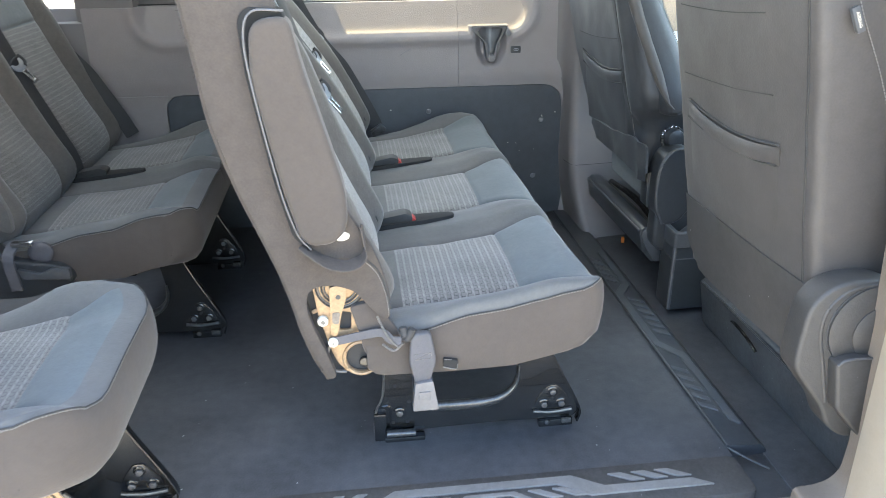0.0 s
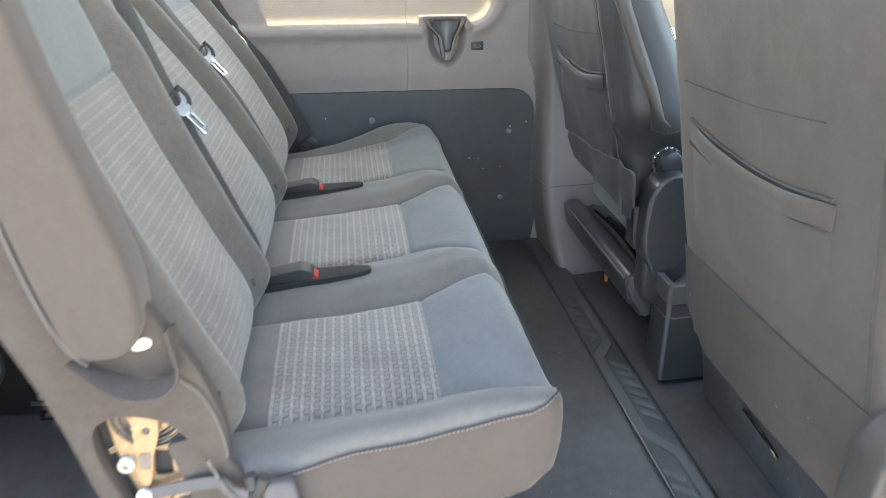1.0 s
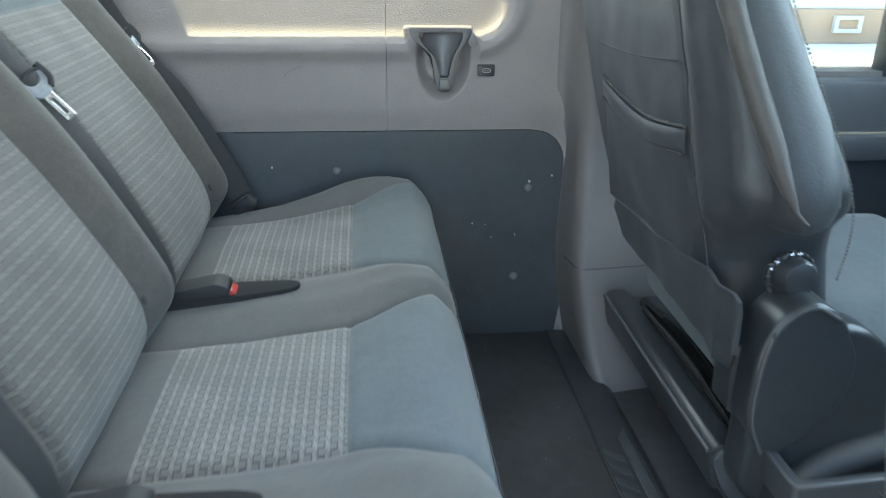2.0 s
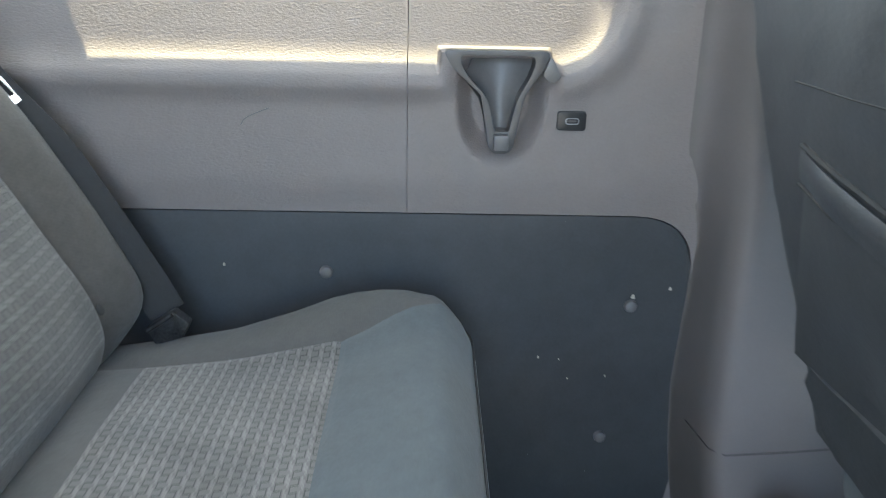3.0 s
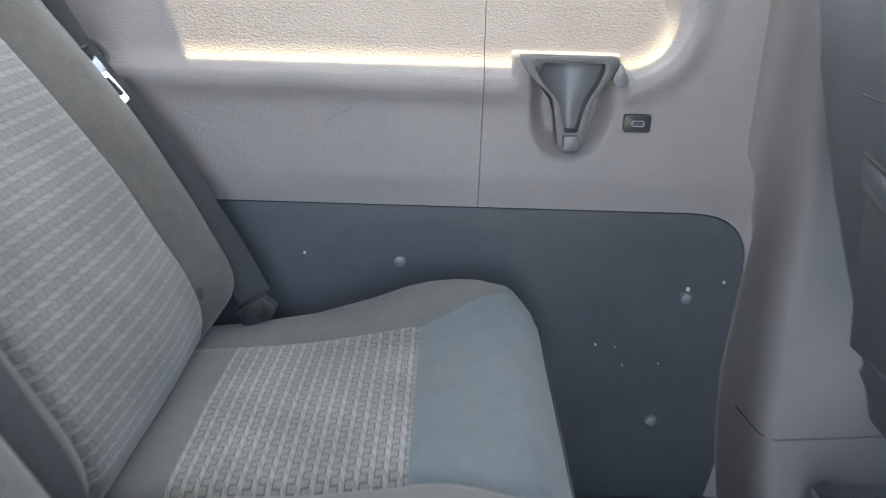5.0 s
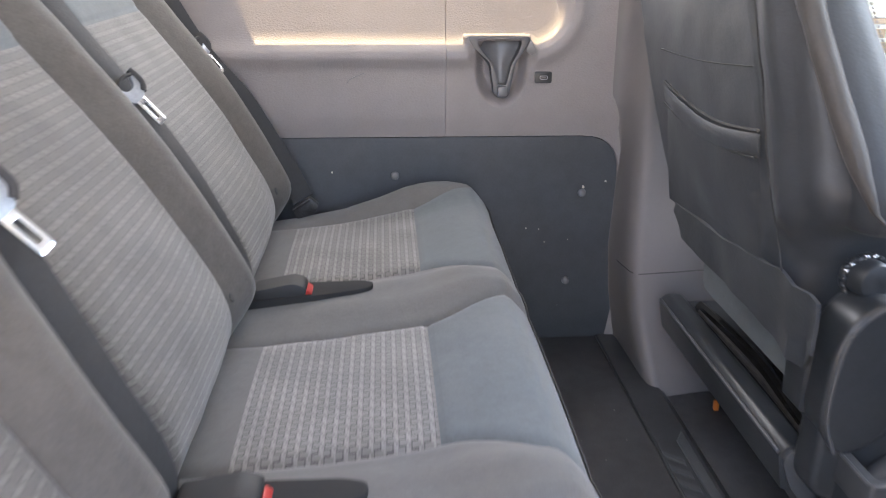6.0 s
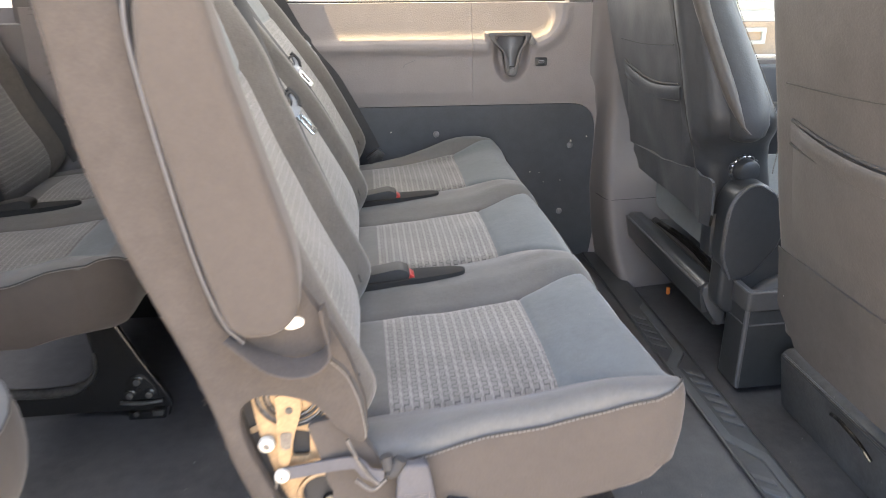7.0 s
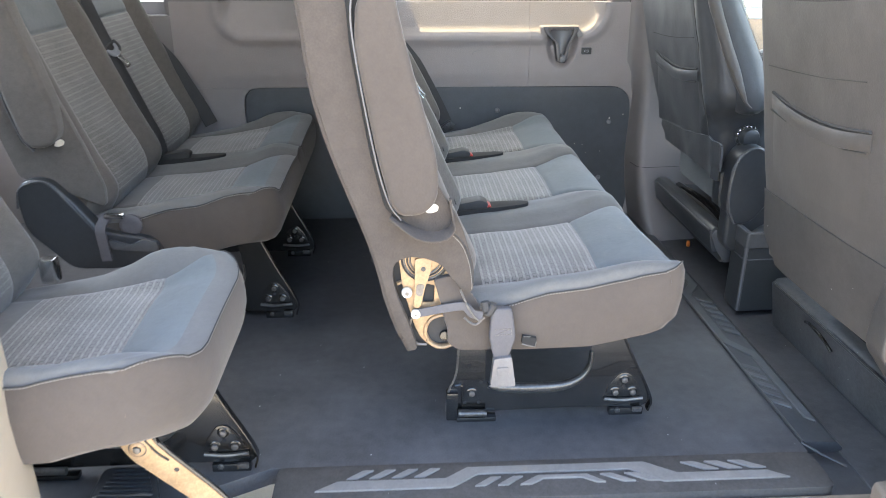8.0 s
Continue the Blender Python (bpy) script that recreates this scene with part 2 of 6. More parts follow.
# the armrest's strip, and painted edge highlights on the driver's seat base
M_STRIPGREY = mat("armrest_strip_and_highlight", (0.085, 0.085, 0.09), 0.35, vary=0.12, scale=20, bump=0)
M_STRIP = mat("step_strip_rubber", (0.046, 0.049, 0.053), 0.34, vary=0.25, scale=12, fine=500, bump=0.2, depth=0.0006, speck=0.014)
M_CABFLOOR = mat("cab_floor_rubber", (0.054, 0.056, 0.060), 0.45, vary=0.45, scale=6, fine=500, bump=0.3, depth=0.001, speck=0.018)
M_BOLT = mat("bolt_steel", (0.15, 0.142, 0.135), 0.55, metal=0.8, vary=0.3, scale=60, bump=0)
M_WHITE = mat("white_plastic", (0.58, 0.54, 0.46), 0.45, vary=0.15, scale=60, bump=0)
M_RED = mat("red_button", (0.38, 0.032, 0.026), 0.4, vary=0.05, bump=0)
M_ORANGE = mat("orange_plastic", (0.8, 0.22, 0.04), 0.5, bump=0)
M_PAINT = mat("cream_body_paint", (0.29, 0.25, 0.195), 0.4, vary=0.08, scale=4, fine=60, bump=0, coat=0.2)
M_RUBBER = mat("black_rubber_seal", (0.02, 0.02, 0.02), 0.6, bump=0.1)
M_ROOF = mat("headliner_fabric", (0.78, 0.77, 0.75), 0.95, vary=0.05, scale=3, fine=500, bump=0.2)
M_GROUND = mat("pale_concrete", (0.78, 0.71, 0.62), 0.9, vary=0.12, scale=0.6, fine=40, bump=0.3, depth=0.004)
M_WALLOUT = mat("plaster_wall", (0.75, 0.71, 0.64), 0.9, vary=0.08, scale=0.8, fine=60, bump=0.2)
M_BRICK = mat("far_brick", (0.44, 0.30, 0.20), 0.9, vary=0.2, scale=4, fine=60, bump=0.2)
M_HOOK = mat("hook_plastic", (0.15, 0.15, 0.154), 0.38, vary=0.12, fine=400, bump=0.1, depth=0.0004)
M_HOOKRIM = mat("holder_rim_plastic", (0.084, 0.085, 0.089), 0.36, vary=0.12, fine=400, bump=0.1, depth=0.0004)
M_DASH = mat("dash_top", (0.07, 0.075, 0.085), 0.5, vary=0.08, fine=400, bump=0.15)
G_TINT = glass("tinted_glass", (0.79, 0.78, 0.74))
G_CLEAR = glass("clear_glass", (0.85, 0.9, 0.88))


# ---- building helpers ----
ORIGIN = {}


def thing(name, at, label, category, group="", kind=""):
    ob = new(name)
    ob.location = at
    ob.empty_display_size = 0.1
    ORIGIN[ob] = Vector(at)
    return tagged(ob, label, category, group, kind)


def mesh_of(name, bm, material, smooth=True):
    me = bpy.data.meshes.new(name)
    bmesh.ops.recalc_face_normals(bm, faces=bm.faces)
    bm.to_mesh(me)
    bm.free()
    me.materials.append(material)
    if smooth:
        me.shade_smooth()
        me.set_sharp_from_angle(angle=radians(38))
    return me


def part(name, bm, material, parent, label="", smooth=True):
    """One mesh, given in world places, under a thing or a part."""
    o = ORIGIN[parent]
    bmesh.ops.translate(bm, verts=bm.verts, vec=-o)
    ob = new(name, mesh_of(name, bm, material, smooth))
    ob.parent = parent
    ORIGIN[ob] = o
    return tagged(ob, label)


def single(name, bm, material, label, category, kind="", group="", smooth=True):
    """A thing of one mesh."""
    ob = new(name, mesh_of(name, bm, material, smooth))
    ORIGIN[ob] = Vector((0, 0, 0))
    return tagged(ob, label, category, group, kind)


def bevelled(bm, width, segments=2):
    if width:
        sharp = [e for e in bm.edges if len(e.link_faces) == 2 and e.calc_face_angle(0) > 0.5]
        bmesh.ops.bevel(bm, geom=sharp, offset=width, segments=segments, affect="EDGES", profile=0.6, clamp_overlap=True)
    return bm


def box(x0, x1, y0, y1, z0, z1, bevel=0.004, segments=2):
    bm = bmesh.new()
    bmesh.ops.create_cube(bm, size=1, matrix=Matrix.Translation(((x0 + x1) / 2, (y0 + y1) / 2, (z0 + z1) / 2)) @ Matrix.Diagonal((x1 - x0, y1 - y0, z1 - z0, 1)))
    return bevelled(bm, bevel, segments)


def join(*bms):
    out = bmesh.new()
    for b in bms:
        me = bpy.data.meshes.new("joined")
        b.to_mesh(me)
        b.free()
        out.from_mesh(me)
        bpy.data.meshes.remove(me)
    return out


AXES = {"y": (0, 2, 1), "z": (0, 1, 2), "x": (1, 2, 0)}


def prism(axis, outline, lo, hi, bevel=0.002, holes=(), segments=2):
    """A plate: an outline in the other two axes (x before y before z), with holes, pushed from lo to hi along the axis."""
    a, b, c = AXES[axis]
    bm = bmesh.new()
    for loop in (outline, *holes):
        vs = []
        for p in loop:
            v = [0, 0, 0]
            v[a], v[b], v[c] = p[0], p[1], lo
            vs.append(bm.verts.new(v))
        for i in range(len(vs)):
            bm.edges.new((vs[i - 1], vs[i]))
    if holes:
        bmesh.ops.triangle_fill(bm, use_beauty=True, edges=bm.edges[:])
    else:
        bm.faces.new(bm.verts[:])
    got = bmesh.ops.extrude_face_region(bm, geom=bm.faces[:])
    push = Vector((0, 0, 0))
    push[c] = hi - lo
    bmesh.ops.translate(bm, verts=[g for g in got["geom"] if isinstance(g, bmesh.types.BMVert)], vec=push)
    bmesh.ops.recalc_face_normals(bm, faces=bm.faces)
    return bevelled(bm, bevel, segments)


def rounded(points, r, steps=5):
    """An outline with its corners rounded."""
    out = []
    n = len(points)
    for i in range(n):
        p, a, b = Vector(points[i]), Vector(points[i - 1]), Vector(points[(i + 1) % n])
        rr = r[i] if isinstance(r, (list, tuple)) else r
        d = min(rr, (a - p).length * 0.48, (b - p).length * 0.48)
        s, e = p + (a - p).normalized() * d, p + (b - p).normalized() * d
        for k in range(steps + 1):
            t = k / steps
            out.append(tuple((1 - t) ** 2 * s + 2 * t * (1 - t) * p + t * t * e))
    return out


def curve_points(points, steps=8):
    """A smooth way through the points."""
    P = [Vector(p) for p in points]
    P = [P[0] * 2 - P[1]] + P + [P[-1] * 2 - P[-2]]
    out = []
    for i in range(1, len(P) - 2):
        for k in range(steps):
            t = k / steps
            a, b, c, d = P[i - 1:i + 3]
            out.append(0.5 * (2 * b + (c - a) * t + (2 * a - 5 * b + 4 * c - d) * t * t + (3 * b - a - 3 * c + d) * t ** 3))
    return out + [P[-2]]


def rings(loops, close=True, caps=True):
    """Skin over loops of equally many points."""
    bm = bmesh.new()
    rows = [[bm.verts.new(p) for p in loop] for loop in loops]
    n = len(rows[0])
    for r, s in zip(rows, rows[1:]):
        for i in range(n if close else n - 1):
            bm.faces.new((r[i], r[(i + 1) % n], s[(i + 1) % n], s[i]))
    if caps and close:
        bm.faces.new(rows[0][::-1])
        bm.faces.new(rows[-1])
    return bm


def tube(points, radius, sides=10, smooth_steps=0):
    pts = curve_points(points, smooth_steps) if smooth_steps else [Vector(p) for p in points]
    loops = []
    for i, p in enumerate(pts):
        d = (pts[min(i + 1, len(pts) - 1)] - pts[max(i - 1, 0)]).normalized()
        u = d.cross(Vector((0, 0, 1)) if abs(d.z) < 0.9 else Vector((0, 1, 0))).normalized()
        w = d.cross(u)
        loops.append([p + radius * (math.cos(2 * math.pi * k / sides) * u + math.sin(2 * math.pi * k / sides) * w) for k in range(sides)])
    return rings(loops)


def ribbon(points, across, width, thick, steps=8):
    """A strap along the points; across: its width's direction."""
    pts = curve_points(points, steps)
    loops = []
    for i, p in enumerate(pts):
        d = (pts[min(i + 1, len(pts) - 1)] - pts[max(i - 1, 0)]).normalized()
        a = Vector(across)
        a = (a - a.dot(d) * d).normalized()
        nrm = a.cross(d)
        a, nrm = a * width / 2, nrm * thick / 2
        loops.append([p - a - nrm * 0.4, p - a * 0.92 - nrm, p + a * 0.92 - nrm, p + a - nrm * 0.4, p + a + nrm * 0.4, p + a * 0.92 + nrm, p - a * 0.92 + nrm, p - a + nrm * 0.4])
    return rings(loops)


def disc(centre, axis, radius, height, sides=20, dome=0.3):
    """A round head standing out of a surface along the axis."""
    ax = Vector(axis).normalized()
    u = ax.orthogonal().normalized()
    w = ax.cross(u)
    c = Vector(centre)
    loops = []
    for h, r in ((-0.2, 1), (0, 1), (1 - dome, 1), (1 - dome * 0.3, 0.86), (1, 0.55), (1.02, 0.1)):
        loops.append([c + ax * h * height + radius * r * (math.cos(2 * math.pi * k / sides) * u + math.sin(2 * math.pi * k / sides) * w) for k in range(sides)])
    return rings(loops)


def stitches(points, pitch=0.0058, length=0.0042, thick=0.0017):
    """A row of thread stitches along the points."""
    P = [Vector(p) for p in points]
    bm = bmesh.new()
    left = 0.0
    for a, b in zip(P, P[1:]):
        seg = b - a
        if seg.length < 1e-6:
            continue
        d = seg.normalized()
        rot = d.to_track_quat("X", "Z").to_matrix().to_4x4() @ Matrix.Diagonal((length, thick, thick, 1))
        while left < seg.length:
            bmesh.ops.create_cube(bm, size=1, matrix=Matrix.Translation(a + d * left) @ rot)
            left += pitch
        left -= seg.length
    return bm


def smooth01(t):
    t = max(0.0, min(1.0, t))
    return t * t * (3 - 2 * t)


def bell(d, s):
    return math.exp(-(d / s) ** 2)


# ---- the van ----
FAR, NEAR = 2.905, 1.06

# floor: the passenger deck, the step at the sliding door left out of it
floor = single("floor", prism("z", [(-2.1, NEAR), (-0.80, NEAR), (-0.80, 1.20), (-0.44, 1.384), (0.69, 1.384), (0.69, 2.93), (-2.1, 2.93)], -0.04, 0.0, 0.003), M_FLOOR, "dark grey rubber van floor with dust specks", "floor", "structure")
cab_floor = single("floor_cab", join(box(0.775, 2.3, NEAR, 2.93, -0.06, -0.02, 0.003), box(0.66, 0.78, NEAR, 1.46, -0.07, -0.024, 0.003)), M_CABFLOOR, "dark rubber floor of the driver's cab", "floor", "structure")


def chevrons(parent, rows, place):
    """Raised bars of a tread plate; rows of outlines in plate metres."""
    for r in rows:
        part("tread_bar", prism("z", rounded([place(u, v) for u, v in r], 0.0025, 2), 0.002, 0.0065, 0.001, segments=1), M_TREADUP, parent)


def bars(u0, count, step, length, v0, v1, slant):
    return [[(u0 + i * step, v0), (u0 + i * step + length, v0), (u0 + i * step + length + slant, v1), (u0 + i * step + slant, v1)] for i in range(count)]


sill = thing("door_sill_tread", (0.13, 1.34, 0), "dark grey rubber sill tread with raised pale chevrons", "sill tread", kind="structure")
part("plate", prism("z", rounded([(-0.425, 1.27), (0.69, 1.27), (0.69, 1.384), (-0.425, 1.384)], 0.02), -0.03, 0.002, 0.003), M_TREAD, sill)
SILL_ROWS = [
    [(-0.345, 1.302), (-0.30, 1.33), (-0.085, 1.33), (-0.04, 1.362), (0.325, 1.362), (0.385, 1.324), (0.57, 1.324), (0.61, 1.300), (0.35, 1.300), (0.29, 1.340), (-0.02, 1.340), (-0.065, 1.308), (-0.075, 1.302)],
    [(0.06, 1.304), (0.10, 1.330), (0.20, 1.330), (0.235, 1.304), (0.215, 1.304), (0.19, 1.320), (0.11, 1.320), (0.085, 1.304)],
]
SILL_ROWS += bars(-0.285, 4, 0.045, 0.022, 1.336, 1.362, 0.035) + bars(-0.03, 2, 0.045, 0.022, 1.304, 1.330, 0.035)
SILL_ROWS += bars(0.40, 3, 0.05, 0.03, 1.358, 1.332, 0.045) + bars(0.225, 2, 0.05, 0.026, 1.330, 1.304, 0.045)
chevrons(sill, SILL_ROWS, lambda u, v: (u, v))

strip = thing("step_tread", (0.73, 2.1, 0), "black rubber step tread with raised chevron bars", "step tread", kind="structure")
part("plate", prism("y", [(0.688, -0.03), (0.688, 0.004), (0.70, 0.006), (0.765, 0.003), (0.782, -0.012), (0.782, -0.03)], 1.41, 2.92, 0.002), M_STRIP, strip)
part("nosing", tube([(0.690, 1.41, 0.005), (0.690, 2.9, 0.005)], 0.0035, 8), M_BLACKP, strip)
part("lip", tube([(0.688, 1.41, 0.003), (0.72, 1.375, -0.004), (0.755, 1.348, -0.012)], 0.0024, 8, 5), M_DARKP, strip)
# a raised band that crosses the plate from side to side, slanted bars beside it
BAND = [(0.738, 1.500), (0.757, 1.480), (0.757, 1.790), (0.712, 1.862), (0.712, 2.140), (0.755, 2.205), (0.755, 2.500), (0.735, 2.470), (0.735, 2.225), (0.692, 2.160), (0.692, 1.845), (0.738, 1.772)]
part("tread_band", prism("z", rounded(BAND, 0.004, 2), 0.001, 0.0085, 0.0012, segments=1), M_TREADMID, strip)
for lo, x0, x1, count in ((1.535, 0.693, 0.728, 5), (1.885, 0.721, 0.757, 6), (2.235, 0.693, 0.726, 5)):
    for k in range(count):
        y = lo + 0.040 * k
        part("tread_bar", prism("z", [(x0, y + 0.026), (x1, y), (x1, y + 0.018), (x0, y + 0.044)], 0.001, 0.0085, 0.001, segments=1), M_TREADMID, strip)

# body sill and door step outside
single("door_step", join(box(-0.85, 0.85, 1.10, 1.272, -0.20, -0.012, 0.02, 3), box(-0.85, 0.85, 1.02, 1.10, -0.32, -0.10, 0.02, 3)), M_PAINT, "cream painted body sill under the sliding door", "door sill", "structure")


def wall_surface(x0, x1, z0, z1, nx, nz):
    """The upper side trim: a band, a lip and a sloping recess under the window."""
    bm = bmesh.new()
    grid = []
    for k in range(nz + 1):
        z = z0 + (z1 - z0) * k / nz
        row = []
        for i in range(nx + 1):
            x = x0 + (x1 - x0) * i / nx
            # distance inside a rounded recess with its lower corners at -0.79 and 0.575
            cx, r = -0.1075, 0.09
            qx, qz = abs(x - cx) - (0.683 - r), (0.692 + r) - z
            d = -(math.hypot(max(qx, 0), max(qz, 0)) + min(max(qx, qz), 0) - r)
            # the holder's housing stands up into the recess, with a flare on one side
            hw = 0.066 + (0.022 * smooth01((0.716 - z) / 0.026) if x > 0.418 else 0.0)
            bx, bz = abs(x - 0.418) - hw, z - 0.718
            out = math.hypot(max(bx, 0), max(bz, 0)) + min(max(bx, bz), 0)
            rec = 0.015 * (1 - (1 - max(0.0, min(1.0, d / 0.040))) ** 2.4) + 0.30 * max(0, min(z - 0.700, 3.0 * d))
            y = 2.899 + rec * smooth01(out / 0.007)
            y = min(y, 2.975) - 0.009 * bell(d + 0.013, 0.018) * smooth01((0.02 + out) / 0.02) + 0.006 * smooth01((0.56 - z) / 0.06)
            hw = 0.005 + 0.037 * smooth01((z - 0.615) / 0.085)
            dx = abs(x - 0.4285)
            if z > 0.598:
                y += 0.06 * smooth01((hw - dx) / 0.008) * smooth01((0.712 - z) / 0.004) * smooth01((z - 0.604) / 0.006)
            r = math.hypot((x - 0.4285) / 0.056, min(0.0, z - 0.66) / 0.084)
            y += 0.028 * smooth01((1.08 - r) / 0.45) * smooth01((0.716 - z) / 0.02)
            row.append(bm.verts.new((x, y, z)))
        grid.append(row)
    for k in range(nz):
        for i in range(nx):
            bm.faces.new((grid[k][i], grid[k][i + 1], grid[k + 1][i + 1], grid[k + 1][i]))
    edge = [e for e in bm.edges if e.is_boundary]
    got = bmesh.ops.extrude_edge_only(bm, edges=edge)
    for g in got["geom"]:
        if isinstance(g, bmesh.types.BMVert):
            g.co.y = 3.0
    return bm


WIN = 0.806
BOARD = rounded([(-0.73, 0.0), (0.748, 0.0), (0.716, 0.12), (0.706, 0.22), (0.700, 0.506), (-0.73, 0.506)], [0.002, 0.002, 0.02, 0.02, 0.085, 0.06], 8)
trim_rear = single("wall_trim_rear", wall_surface(-0.96, 0.3091, 0.508, WIN, 200, 90), M_PLASTIC, "grey grained plastic side trim below the window", "wall trim", "structure")
trim_front = single("wall_trim_front", wall_surface(0.3100, 0.735, 0.508, WIN, 250, 150), M_PLASTIC, "grey grained plastic side trim with a storage hook", "wall trim", "structure")
single("wall_panel_corner", prism("y", [(0.609, 0.5085)] + [(x + 0.0015, z + 0.0015) for x, z in BOARD if x > 0.610 and z > 0.1][::-1] + [(0.7095, 0.0), (0.78, 0.0), (0.76, 0.5085)], 2.9046, 3.0, 0.001), M_PLASTIC, "grey plastic trim curving down beside the dark board", "wall trim", "structure")
single("wall_far", join(box(-2.1, 0.80, 2.982, 3.06, -0.3, 0.80, 0.0), box(0.80, 2.3, 2.97, 3.06, -0.3, 0.62, 0.0), box(-2.1, -0.95, 2.904, 2.97, 0.509, 0.76, 0.004), box(-2.1, 2.3, 2.985, 3.016, 1.36, 1.80, 0.0), box(-0.98, -0.79, 2.91, 3.06, 0.76, 1.40, 0.01), box(-0.80, -0.235, 2.985, 3.03, 0.80, 1.37, 0.01), box(0.60, 0.80, 2.92, 3.06, 0.80, 1.4, 0.01), box(-2.1, -1.75, 2.91, 3.06, 0.76, 1.40, 0.01)), M_LIGHTTRIM, "grey trimmed far side wall of the van", "wall", "structure")
single("wall_board", prism("y", BOARD, 2.906, 2.93, 0.001), M_PANEL, "dark blue-grey side board with scuffs and screw caps", "wall panel", "structure")
single("wall_low_rear", prism("y", [(-2.1, 0.0), (-0.7315, 0.0)] + [(x - 0.0015, z + 0.0015) for x, z in BOARD if x < -0.66 and z > 0.1][::-1] + [(-0.67, 0.5075), (-2.1, 0.5075)], 2.902, 2.96, 0.001), M_PLASTIC, "grey plastic lower side trim beside the rear bench", "wall trim", "structure")
for x, z in ((0.199, 0.420), (0.625, 0.374), (0.602, 0.155), (-0.45, 0.42)):
    single("screw_cap", disc((x, 2.906, z), (0, -1, 0), 0.0095, 0.007, 20, 0.8), M_HOOK, "dark round screw cap on the side board", "screw cap", group="screw caps on the side board")
for x, z, w in ((0.678, 0.401, 0.0022), (0.06, 0.429, 0.002), (0.545, 0.255, 0.0012), (0.50, 0.29, 0.0016), (0.53, 0.287, 0.001), (0.60, 0.26, 0.0012), (0.627, 0.388, 0.003)):
    single("scuff", prism("y", rounded([(x - w, z - w * 0.6), (x + w, z - w), (x + w * 0.7, z + w), (x - w * 0.5, z + w * 1.3)], w * 0.4, 2), 2.9045, 2.907, 0.0), M_WHITE, "small pale scuff mark on the side board", "scuff mark", group="scuffs on the side board")

single("scratch", tube([(0.100, 2.8945, 0.625), (0.106, 2.8945, 0.633), (0.117, 2.8945, 0.639), (0.137, 2.8945, 0.647)], 0.0007, 6, 5), M_HOOK, "thin curved scratch on the side trim", "scratch")

# window in the far side
win = thing("window_1", (-0.09, 3.0, WIN), "tinted side window in a black rubber seal", "window", kind="structure")
part("seal", join(box(-0.80, 0.61, 2.972, 3.02, WIN - 0.004, WIN + 0.004, 0.002), box(-0.80, 0.61, 2.968, 3.02, 1.352, 1.365, 0.004)), M_RUBBER, win)
pane = part("pane", box(-0.235, 0.60, 3.005, 3.011, WIN, 1.36, 0.0), G_TINT, win)
pane.visible_shadow = False
win2 = thing("window_2", (-1.36, 3.0, 0.76), "tinted rear side window in grey trim", "window", kind="structure")
part("pane", box(-1.75, -0.98, 3.005, 3.011, 0.76, 1.36, 0.0), G_TINT, win2)

# storage hook in the trim
hook = thing("storage_hook", (0.42, 2.89, 0.66), "dark grey moulded funnel-shaped holder set into side trim", "holder")
HOOK_OUT = rounded([(0.353, 0.722), (0.486, 0.722), (0.478, 0.700), (0.456, 0.668), (0.445, 0.602), (0.438, 0.594), (0.420, 0.594), (0.413, 0.602), (0.402, 0.668), (0.366, 0.700)], 0.008, 4)
HOOK_IN = rounded([(0.371, 0.7165), (0.470, 0.7165), (0.463, 0.692), (0.447, 0.664), (0.438, 0.622), (0.421, 0.622), (0.411, 0.664), (0.383, 0.692)], [0.016, 0.014, 0.014, 0.012, 0.004, 0.004, 0.012, 0.014], 5)
part("rim", prism("y", HOOK_OUT, 2.891, 2.945, 0.004, holes=(HOOK_IN,)), M_HOOKRIM, hook)
bm = bmesh.new()
loops = []
for k in range(13):
    t = k / 12
    z = 0.716 - 0.106 * t
    hw = np.interp(z, (0.60, 0.622, 0.664, 0.694, 0.716), (0.013, 0.016, 0.027, 0.050, 0.062))
    loops.append([(0.4225 + 0.006 * t - hw + 2 * hw * j / 12, 2.904 + 0.034 * (1 - 0.6 * t) * math.sin(math.pi * j / 12) ** 0.7, z) for j in range(13)])
part("cavity", rings(loops, close=False), M_HOOK, hook)
part("tab", box(0.419, 0.438, 2.880, 2.90, 0.600, 0.620, 0.003), M_HOOK, hook)
part("flare", prism("y", rounded([(0.486, 0.718), (0.500, 0.692), (0.488, 0.684), (0.476, 0.694)], 0.005, 3), 2.886, 2.93, 0.003), M_HOOK, hook)

usb = thing("usb_socket", (0.518, 2.895, 0.636), "black rounded usb charging socket plate", "usb socket")
part("plate", prism("y", rounded([(0.4995, 0.6250), (0.5360, 0.6250), (0.5360, 0.6490), (0.4995, 0.6490)], 0.004, 4), 2.8925, 2.905, 0.001), M_BLACKP, usb)
part("port", prism("y", rounded([(0.5095, 0.6330), (0.5270, 0.6330), (0.5270, 0.6415), (0.5095, 0.6415)], 0.004, 4), 2.8905, 2.8935, 0.0005, holes=(rounded([(0.5108, 0.6343), (0.5257, 0.6343), (0.5257, 0.6402), (0.5108, 0.6402)], 0.0028, 4),)), M_TONGUE, usb)
part("contact", box(0.5130, 0.5235, 2.8915, 2.8930, 0.6362, 0.6384, 0.0004), M_BUCKLE, usb)

